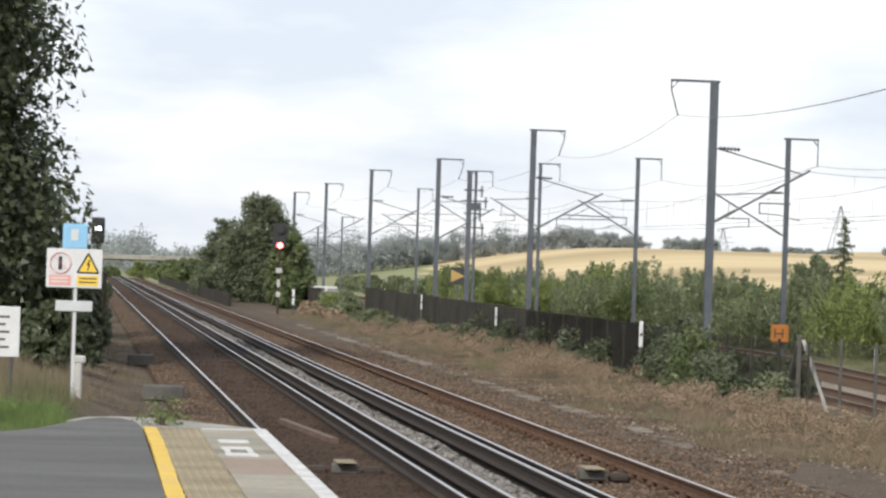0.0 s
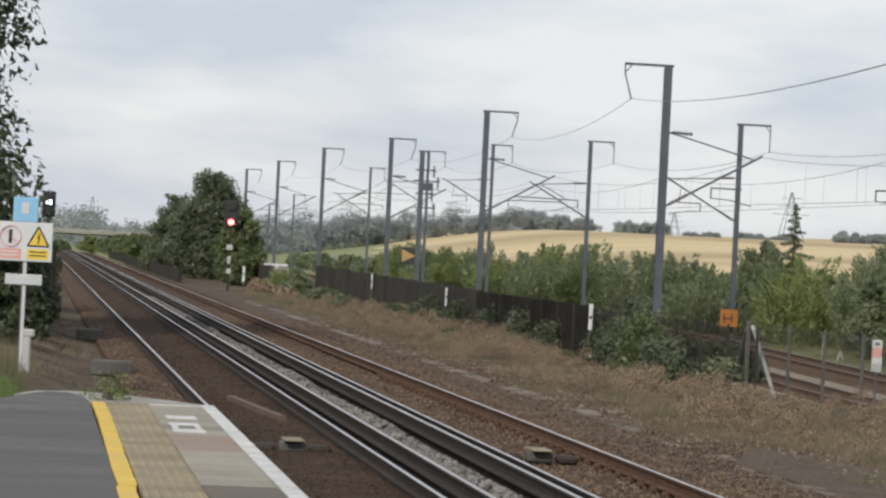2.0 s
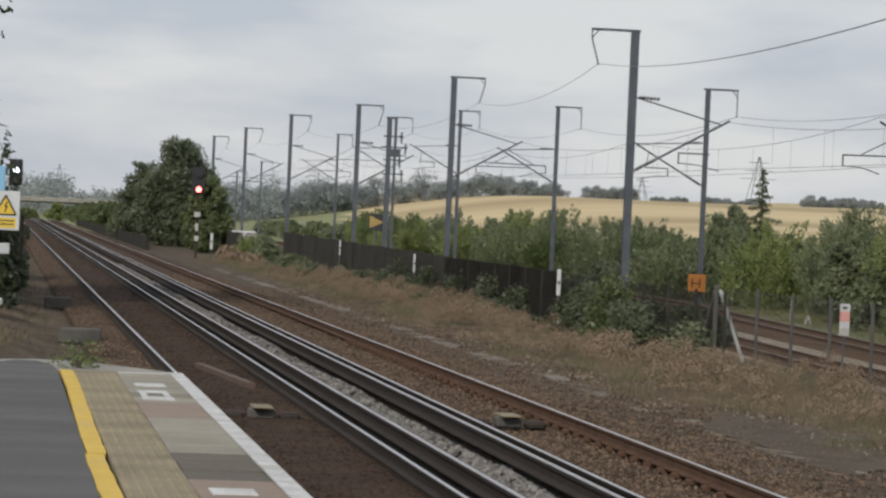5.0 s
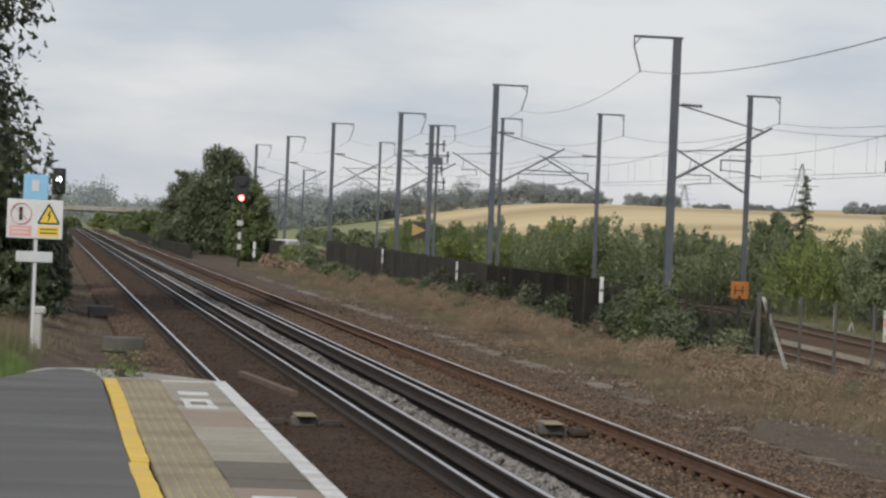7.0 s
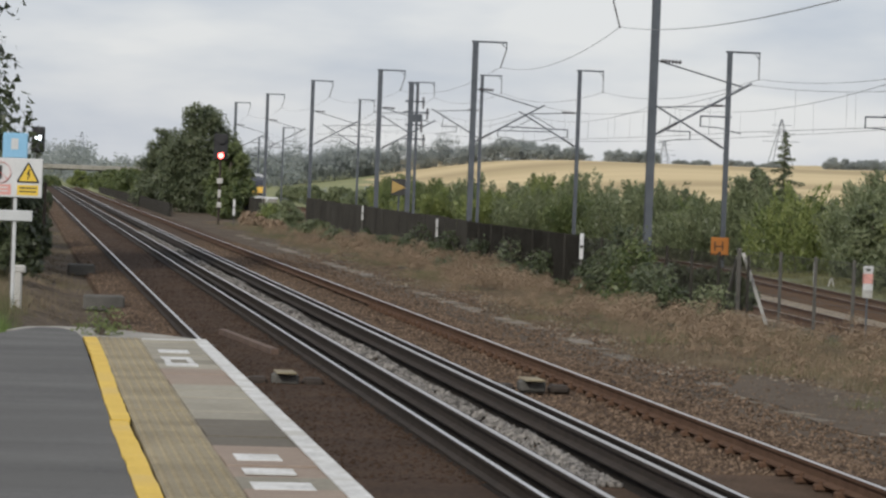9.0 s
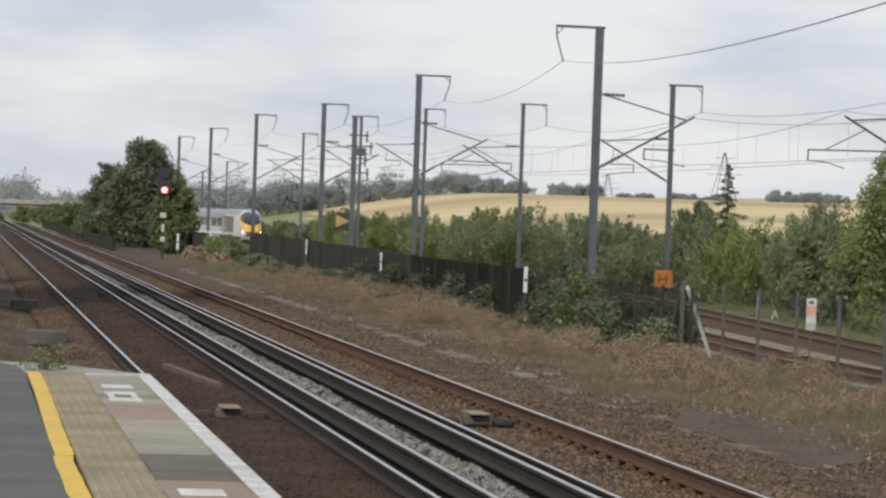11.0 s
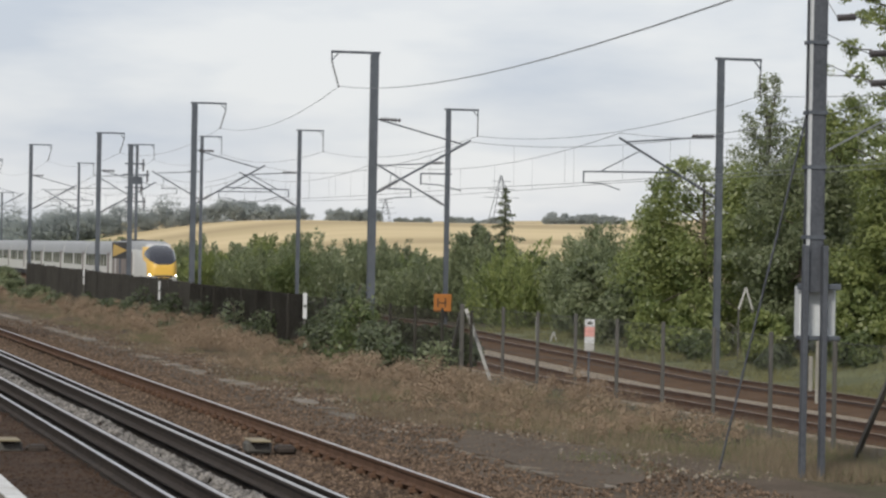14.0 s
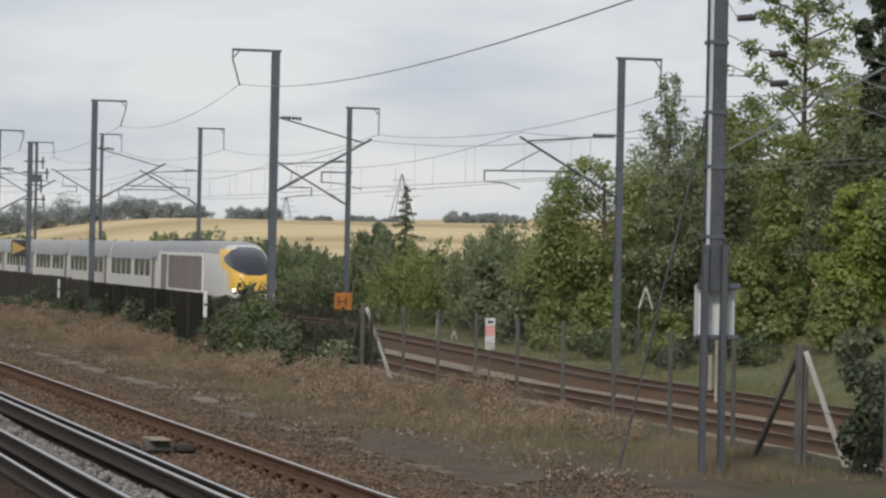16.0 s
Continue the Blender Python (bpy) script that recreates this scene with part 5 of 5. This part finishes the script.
# ---------------------------------------------------------------- loose stone and grass
def stones(name, label, material, x0, x1, y0, y1, n, size, zfun, seed):
    rnd = np.random.default_rng(seed)
    x = rnd.uniform(x0, x1, n)
    u = rnd.random(n)
    y = y0 * (y1 / y0) ** u
    z = zfun(x, y)
    s = size * (0.6 + 0.9 * rnd.random(n))
    oct_v = np.array([[1, 0, 0], [-1, 0, 0], [0, 1, 0], [0, -1, 0], [0, 0, 0.8], [0, 0, -0.8]], float)
    oct_f = np.array([[0, 2, 4], [2, 1, 4], [1, 3, 4], [3, 0, 4], [2, 0, 5], [1, 2, 5], [3, 1, 5], [0, 3, 5]])
    v = oct_v[None] * (0.7 + 0.6 * rnd.random((n, 6, 1)))
    q = rnd.normal(size=(n, 3, 3)); q, _ = np.linalg.qr(q)
    v = np.einsum("nij,nkj->nki", q, v) * s[:, None, None] + np.stack([x, y, z], 1)[:, None]
    f = (oct_f[None] + (np.arange(n) * 6)[:, None, None]).reshape(-1, 3)
    tagged(new(name, raw(name, v.reshape(-1, 3), f, material)), label, "ballast", kind="stuff")


stones("loose_ballast", "loose pale grey ballast heaped between the conductor rails", M_STONE_GREY, 4.80, 5.34, 26, 130, 13000, 0.034, lambda x, y: -0.15 + 0.13 * np.maximum(0, 1 - np.abs(x - 5.08 - 0.06 * np.sin(y * 0.9)) / 0.24) * (0.4 + 0.6 * np.sin(y * 0.47 + np.sin(y * 1.9))), 61)
stones("loose_ballast", "loose brown ballast between the rails", M_STONE, 5.98, 9.3, 28, 120, 23000, 0.025, lambda x, y: np.where(x < 8.5, np.where(x < 7.4, -0.222, -0.195) - 0.04 * np.clip((x - 7.65) / 0.85, 0, 1), -0.24 - 0.19 * (x - 8.5) / 0.8), 62)
stones("loose_ballast", "loose dark ballast between the platform track's rails", M_FOURFOOT, 2.8, 4.14, 26, 240, 10000, 0.024, lambda x, y: -0.178 + 0 * x, 63)
stones("loose_ballast", "loose brown ballast beside the platform", M_STONE, 1.75, 2.64, 26, 240, 8000, 0.024, lambda x, y: -0.195 - 0.04 * np.clip((2.45 - x) / 0.7, 0, 1), 65)
stones("loose_ballast", "scattered stones on the cess path", M_STONE, 8.9, 12.2, 28, 110, 12000, 0.024, lambda x, y: ground_z(x, y) + 0.012, 64)


stones("loose_rubble", "pale broken rubble on the bare cess ground", M_STONE_PALE, 11.2, 13.2, 35.5, 46, 300, 0.030, lambda x, y: ground_z(x, y) + 0.012, 66)
stones("loose_rubble", "pale stones along the cable trough", M_STONE_PALE, 9.9, 11.8, 46, 120, 420, 0.036, lambda x, y: ground_z(x, y) + 0.012, 67)


M_EARTH = mat("bare_grey_earth", (0.066, 0.052, 0.040), (0.122, 0.099, 0.077), 0.95, 1.4, 30.0, bump=0.6, dist=0.02, gloss=0.12)
ea = [2 * math.pi * i / 40 for i in range(40)]
bare = slab_of([(10.9 + (0.95 + 0.16 * math.sin(3 * a + 1) + 0.08 * math.sin(7 * a)) * math.cos(a) + 0.06 * math.sin(a) * 5, 39.8 + (5.2 + 0.8 * math.sin(2 * a) + 0.5 * math.sin(5 * a)) * math.sin(a)) for a in ea], -0.45, -0.335)
solid("bare_earth", bare, M_EARTH, "patch of bare grey trodden earth beside the line", "earth", kind="structure")


def blades(name, label, material, spots, n, h, w, seed, lean=0.35):
    """Grass: n narrow pointed blades round each spot (x, y, spread, scale)."""
    rnd = np.random.default_rng(seed)
    spots = np.asarray(spots, float)
    k = np.repeat(np.arange(len(spots)), n)
    m = len(k)
    ox, oy = rnd.normal(0, 1, m), rnd.normal(0, 1, m)
    x, y = spots[k, 0] + ox * spots[k, 2], spots[k, 1] + oy * spots[k, 2]
    z = ground_z(x, y) - 0.03
    hh = h * spots[k, 3] * (0.5 + 0.8 * rnd.random(m)) * np.exp(-0.16 * (ox * ox + oy * oy))
    a = rnd.uniform(0, 2 * np.pi, m)
    dx, dy = np.cos(a), np.sin(a)
    b = rnd.uniform(0, 2 * np.pi, m)
    l = lean * hh * rnd.random(m)
    p0 = np.stack([x - dx * w, y - dy * w, z], 1); p1 = np.stack([x + dx * w, y + dy * w, z], 1)
    p3 = np.stack([x + np.cos(b) * l, y + np.sin(b) * l, z + hh], 1)
    v = np.stack([p0, p1, p3], 1).reshape(-1, 3)
    tagged(new(name, raw(name, v, np.arange(m * 3).reshape(-1, 3), material)), label, "grass", kind="stuff")


rg = np.random.default_rng(31)


def patch(x, y):
    return 0.5 + 0.5 * math.sin(x * 1.9 + 0.7 * math.sin(y * 0.23)) * math.sin(y * 0.41 + 1.1 * math.sin(x * 0.8))


dry = []
while len(dry) < 2000:
    x, y = rg.uniform(10.5, 15.7), 36 * (178 / 36) ** rg.random()
    edge = 11.2 + 0.5 * math.sin(y * 0.35) + (0.9 if y < 46 else 0)
    if x < edge and rg.random() < 0.85 or rg.random() > 0.25 + patch(x, y):
        continue
    dry.append((x, y, 0.42, 0.25 + 0.7 * patch(x, y) * rg.uniform(0.6, 1.3)))
blades("dry_grass", "dry brown grass on the railway verge", M_DRY, dry, 100, 0.24, 0.0042, 71, 0.8)
mounds = [(rg.uniform(11.9, 14.6), 46 * (110 / 46) ** rg.random(), 0.42, rg.uniform(0.6, 1.3)) for _ in range(40)]
blades("dry_grass", "tufted pale brown grass mounds on the railway verge", M_STRAW, mounds, 300, 0.30, 0.0032, 79, 0.8)
wc, wr = [], []
for i in range(90):
    y = 42 * (150 / 42) ** rg.random()
    x = rg.uniform(11.9 + 0.5 * math.sin(y * 0.35), 15.2)
    if x > 14.2 and 56 < y < 67:
        continue
    big = rg.uniform(0.7, 1.65) * (0.75 if y < 50 else 1.0)
    for q in range(12):
        ox, oy = rg.normal(0, 0.36), rg.normal(0, 0.55)
        wc.append((x + ox * big, y + oy * big, gz(x, y) + rg.uniform(0.05, 0.40) * big * math.exp(-1.2 * (ox * ox + 0.5 * oy * oy)))); wr.append(rg.uniform(0.10, 0.18) * big)
wv, wf = leaves(wc, wr, 165000, 0.018, rg, 1.0)
tagged(new("dead_weeds", raw("dead_weeds", wv, wf, M_STRAW)), "low mounds of dead reddish-brown weeds on the verge", "weeds", kind="stuff")
grn = [(rg.uniform(11.2, 15.8), 36 * (170 / 36) ** rg.random(), 0.35, rg.uniform(0.4, 1.1)) for _ in range(260)]
blades("verge_grass", "green grass and weeds on the railway verge", M_VERGE, grn, 90, 0.28, 0.005, 72, 0.9)
lg = []
while len(lg) < 330:
    x, y = rg.uniform(-6, 0.35), rg.uniform(25.4, 36)
    if y > 29.9 + min(x, 0) * 3.2 and y > 26.0:
        lg.append((x, y, 0.22, rg.uniform(0.7, 1.2)))
blades("grass", "bright green grass at the platform end", M_GRASS, lg, 230, 0.22, 0.0032, 73, 1.0)
lb = [(rg.uniform(-7, -0.1), rg.uniform(42, 66), 0.3, rg.uniform(0.7, 1.3)) for _ in range(220)]
blades("dry_grass", "tall brown grass beside the platform end", M_DRY, lb, 170, 0.5, 0.003, 74, 0.6)
lm = [(rg.uniform(-7, -0.1), rg.uniform(37, 60), 0.3, rg.uniform(0.5, 1.1)) for _ in range(200)]
blades("verge_grass", "olive grass beside the platform end", M_VERGE, lm, 110, 0.42, 0.003, 78, 0.7)
ls = [(rg.uniform(-0.6, 1.7), rg.uniform(50, 130), 0.3, rg.uniform(0.5, 1.0)) for _ in range(160)]
blades("dry_grass", "brown scrub grass beside the platform track", M_DRY, ls, 60, 0.26, 0.008, 75, 1.0)
hb = [(rg.uniform(36, 46), 84 * (150 / 84) ** rg.random(), 0.6, rg.uniform(0.6, 1.4)) for _ in range(420)]
blades("bank_grass", "rough yellow-green grass on the bank", M_BANK, hb, 150, 0.3, 0.008, 76, 1.2)
hf = [(rg.uniform(16, 23.5), 45 * (160 / 45) ** rg.random(), 0.5, rg.uniform(0.5, 1.2)) for _ in range(320)]
blades("verge_grass", "mixed grass between the fence and the electrified line", M_DRY, hf, 50, 0.2, 0.010, 77, 0.9)
bush("green weed growing in the platform end", 0.80, 28.6, 0.86, 0.2, 0.16, M_LEAF_MID, 80, 300, 0.025)

# ---------------------------------------------------------------- platform paving
bm = bmesh.new()
box(bm, 0.735 - 0.93, 1.13 - 0.93, -0.197, 0.197, -0.05, 0.0, 0.004)
for i in range(6):
    for j in range(6):
        cx, cy = -0.163 + i * 0.0655, -0.164 + j * 0.0655
        bmesh.ops.create_cone(bm, cap_ends=True, segments=6, radius1=0.021, radius2=0.014, depth=0.010, matrix=Matrix.Translation((cx, cy, 0.001)))
tact_me = mesh_of("tactile_slab", bm, M_TACTILE)
tactile = thing("tactile_paving", "buff blister paving strip along the platform", "paving", kind="structure")
y = PEND - 0.2
while y > -4:
    ob = new("tactile_slab", tact_me); ob.parent = tactile
    ob.matrix_basis = pose(0.93, y, PZ + 0.001 + rc.normal(0, 0.0015), rc.normal(0, 0.25), rc.normal(0, 0.25), 0)
    y -= 0.4
coping = thing("coping", "grey and pinkish concrete coping slabs at the platform edge", "paving", kind="structure")
slab_mesh = {}
y = PEND
i = 0
while y > -4:
    L = 0.6
    c = y - L / 2
    m = M_SLAB
    if 17.35 < c < 19.2: m = M_SLAB_DARK
    elif 15.2 < c < 17.35: m = M_SLAB_PINK
    elif 22.0 < c < 23.6: m = M_SLAB_PINK
    elif c < 15 and rc.random() < 0.3: m = M_SLAB_PINK
    if m.name not in slab_mesh:
        bm = bmesh.new(); box(bm, 1.135, 1.74, -L / 2 + 0.004, L / 2 - 0.004, -0.075, 0.0, 0.006)
        slab_mesh[m.name] = mesh_of("coping_slab", bm, m)
    ob = new("coping_slab", slab_mesh[m.name]); ob.parent = coping
    ob.matrix_basis = pose(rc.normal(0, 0.004), c, PZ + rc.normal(0, 0.002), rc.normal(0, 0.15), rc.normal(0, 0.1), 0)
    y -= L; i += 1
lines = thing("platform_lines", "worn yellow and white painted platform lines", "painted line", kind="structure")
for y0, y1, o in ((-4, 18.66, -0.012), (18.74, PEND - 0.05, 0.008)):
    ys = np.arange(y0, y1 + 0.01, (y1 - y0) / 60)
    left = [(0.604 + o + 0.010 * math.sin(y * 0.55) + rc.normal(0, 0.003), y) for y in ys]
    right = [(0.724 + o + 0.010 * math.sin(y * 0.55 + 0.2) + rc.normal(0, 0.004), y) for y in ys]
    part("yellow_line", slab_of(left + right[::-1], PZ - 0.03, PZ + 0.004), M_YELLOW, lines)
bm = bmesh.new(); box(bm, 1.15, 1.62, 27.72, 27.86, PZ + 0.003, PZ + 0.009); part("end_line", bm, M_WHITE, lines)
bm = bmesh.new(); box(bm, 1.625, 1.745, -4, PEND - 0.05, PZ + 0.004, PZ + 0.014); part("white_line", bm, M_WHITE, lines)
letters = thing("platform_writing", "worn white painted writing on the coping", "painted writing", kind="structure")
for x0, x1, y0, y1 in ((1.21, 1.46, 16.25, 16.6), (1.20, 1.47, 15.5, 15.8), (1.19, 1.50, 14.75, 15.1), (1.2, 1.5, 13.9, 14.3), (1.22, 1.48, 25.8, 26.2), (1.2, 1.45, 24.9, 25.2), (1.2, 1.46, 24.05, 24.4), (1.21, 1.26, 24.4, 24.9), (1.40, 1.45, 24.4, 24.9)):
    bm = bmesh.new(); box(bm, x0, x1, y0, y1, PZ + 0.003, PZ + 0.009); part("text_bar", bm, M_WHITE, letters)


# ---------------------------------------------------------------- train
M_TWHITE = mat("train_white", (0.48, 0.475, 0.45), (0.58, 0.575, 0.55), 0.4, 0.8, 20.0, bump=0.0, own=True)
M_TBRIGHT = mat("train_bright_white", (0.66, 0.66, 0.64), (0.74, 0.74, 0.72), 0.4, 0.8, 20.0, bump=0.0, own=True)
M_TROOF = mat("train_roof_grey", (0.22, 0.225, 0.23), (0.32, 0.325, 0.33), 0.5, 0.8, 20.0, bump=0.0, own=True)
M_TYELLOW = mat("train_yellow", (0.66, 0.40, 0.06), (0.74, 0.47, 0.10), 0.4, 0.8, 20.0, bump=0.0, own=True)
M_TGLASS = mat("train_dark_glass", (0.02, 0.022, 0.03), (0.045, 0.048, 0.06), 0.12, 0.8, 20.0, bump=0.0, own=True)
M_TWIN = mat("train_window_glass", (0.07, 0.07, 0.068), (0.12, 0.12, 0.115), 0.15, 0.8, 20.0, bump=0.0, own=True)
M_TGRILLE = mat("train_grille_grey", (0.15, 0.125, 0.115), (0.22, 0.19, 0.175), 0.7, 0.8, 20.0, bump=0.1, own=True)
M_TDARK = mat("train_underframe", (0.03, 0.03, 0.03), (0.07, 0.065, 0.06), 0.8, 0.8, 20.0, bump=0.1, own=True)
M_HEADLAMP = glow("train_headlamp", (1.0, 0.93, 0.78), 11.0)
W2 = 1.41


def section(k_w, z_top, z_bot, n=20):
    """Half-round body outline, as x-z points from lower left over the roof to lower right."""
    pts = []
    w = W2 * k_w
    h = z_top - z_bot
    for i in range(n + 1):
        a = math.pi * i / n
        cx, sx = math.cos(a), math.sin(a)
        x = -w * math.copysign(abs(cx) ** 0.38, cx)
        z = z_bot + h * (abs(sx) ** 0.62)
        pts.append((x, z))
    return pts


def loft(bm, rings):
    vs = [[bm.verts.new(p) for p in r] for r in rings]
    faces = {}
    for j, (a, b) in enumerate(zip(vs, vs[1:])):
        for i in range(len(a) - 1):
            faces[j, i] = bm.faces.new((a[i], a[i + 1], b[i + 1], b[i]))
    return faces, vs


def build_train():
    t = thing("train", "white high-speed passenger train with a yellow nose and lit headlamps", "train")
    # power car, nose tip at y = 0, running towards -y
    N = 64
    prof = []
    for k in range(57):
        u = k / 56
        w = math.sin(u * math.pi / 2)
        prof.append((6.2 * u ** 2.1, 0.30 + 0.70 * w ** 0.55, 1.62 + 2.16 * w ** 0.95, 0.95 - 0.33 * min(1, u * 4)))
    prof += [(11.0, 1.0, 3.78, 0.62), (22.0, 1.0, 3.78, 0.62)]
    bm = bmesh.new()
    faces, vs = loft(bm, [[(x, s, z) for x, z in section(kw, zt, zb, N)] for s, kw, zt, zb in prof])
    cap = bm.faces.new(vs[0]); cap.material_index = 1
    bm.faces.new([bm.verts.new(v.co) for v in vs[-1][::-1]])
    for (j, i), f in faces.items():
        c = f.calc_center_median()
        oval = (c.x / 1.20) ** 2 + ((c.z - 2.70) / 0.78) ** 2
        m = 0
        if c.y < 6.3:
            if oval < 1.0 and c.y < 4.6:
                m = 3
            elif c.y < 0.75 + 0.55 * (c.z - 1.06) and c.z > 1.06 or oval < 1.5 and c.y < 1.2 + 1.5 * (c.z - 1.5) and c.z < 3.3:
                m = 1
        if m == 0 and c.y > 3.0 and c.z > 3.05:
            m = 2
        f.material_index = m
        f.smooth = True
    bmesh.ops.recalc_face_normals(bm, faces=bm.faces)
    car = part("power_car", bm, [M_TWHITE, M_TYELLOW, M_TROOF, M_TGLASS], t, "power car with a sloping yellow nose and dark windscreen")
    for s in (-1, 1):
        bm = bmesh.new()
        bmesh.ops.create_uvsphere(bm, u_segments=12, v_segments=8, radius=0.105, matrix=Matrix.Translation((0.95 * s, 0.36, 1.14)) @ Matrix.Diagonal((1.15, 1.0, 0.8, 1)))
        part("headlamp", bm, M_HEADLAMP, car, "lit headlamp")
        for y0, y1 in ((7.4, 18.0),):
            bm = bmesh.new()
            for k in range(12):
                z = 1.02 + k * 0.155
                box(bm, s * W2 - 0.02, s * W2 + 0.015, y0, y1, z, z + 0.10)
            box(bm, s * W2 - 0.03, s * W2 + 0.004, y0, y1, 1.0, 2.90)
            part("grille", bm, M_TGRILLE, car, "ribbed grey ventilation grille")
            bm = bmesh.new()
            for z in (0.88, 2.90):
                box(bm, s * W2 - 0.03, s * W2 + 0.022, y0 - 0.25, y1 + 0.25, z, z + 0.11)
            for yy in (y0 - 0.25, y1 + 0.05):
                box(bm, s * W2 - 0.03, s * W2 + 0.022, yy, yy + 0.2, 0.99, 2.90)
            part("grille_frame", bm, M_TBRIGHT, car, "bright white grille frame")
        bm = bmesh.new(); box(bm, s * W2 - 0.02, s * W2 + 0.012, 18.9, 20.6, 0.8, 2.95, 0.01)
        part("side_door", bm, M_TGRILLE, car, "dark grey side door")
    bm = bmesh.new(); box(bm, -1.2, 1.2, 1.0, 21.5, 0.15, 0.64, 0.05); part("skirt", bm, M_TDARK, car, "dark skirt and running gear")
    bm = bmesh.new(); box(bm, -1.2, 1.2, 0.25, 1.6, 0.2, 0.85, 0.15); part("front_skirt", bm, M_TROOF, car, "grey skirt below the nose")
    bm = bmesh.new(); box(bm, -0.72, 0.72, -0.03, 0.5, 0.98, 1.16, 0.04); part("lamp_panel", bm, M_TDARK, car, "dark panel between the headlamps")
    bm = bmesh.new(); box(bm, -0.8, 0.8, 12.0, 14.5, 3.70, 3.84, 0.06); part("roof_equipment", bm, M_TDARK, car)
    bm = bmesh.new(); box(bm, -0.7, 0.7, 16.0, 21.0, 3.70, 3.90, 0.06); part("roof_equipment", bm, M_TDARK, car)
    # coaches
    y = 22.3
    for c in range(10):
        L = 18.5
        bm = bmesh.new()
        faces, vs = loft(bm, [[(x, s, z) for x, z in section(1.0, 3.72, 0.62, 20)] for s in (y, y + L)])
        bm.faces.new([bm.verts.new(v.co) for v in vs[0]]); bm.faces.new([bm.verts.new(v.co) for v in vs[-1][::-1]])
        for (j, i), f in faces.items():
            f.material_index = 1 if abs(i - 9.5) < 6.6 else 0
            f.smooth = True
        bmesh.ops.recalc_face_normals(bm, faces=bm.faces)
        coach = part("coach", bm, [M_TWHITE, M_TROOF], t, "white passenger coach with dark windows")
        for s in (-1, 1):
            for w in range(7):
                wy = y + 2.5 + w * 2.05 + (1.0 if w > 2 else 0)
                bm = bmesh.new(); box(bm, s * W2 - 0.02, s * W2 + 0.012, wy, wy + 1.45, 1.58, 2.60, 0.01)
                part("window", bm, M_TWIN, coach)
            bm = bmesh.new(); box(bm, s * W2 - 0.02, s * W2 + 0.012, y + 0.7, y + 1.6, 0.85, 2.75, 0.01)
            part("door", bm, M_TGRILLE, coach, "grey coach door")
        bm = bmesh.new(); box(bm, -1.2, 1.2, y + 0.3, y + L - 0.3, 0.15, 0.64, 0.05); part("skirt", bm, M_TDARK, coach)
        bm = bmesh.new(); box(bm, -1.1, 1.1, y + L, y + L + 0.3, 0.7, 3.4); part("gangway", bm, M_TDARK, coach, "dark gangway bellows")
        y += 18.8
    return t


train = build_train()


def motions():
    def at(t):
        y = 282.5 - 36.2 * (t - 12.5)
        return pose(32.0, y, -1.0)
    walk(train, [(t, at(t)) for t in (0.0, 4.0, 8.0, 12.0, 14.0, 16.0)])


motions()
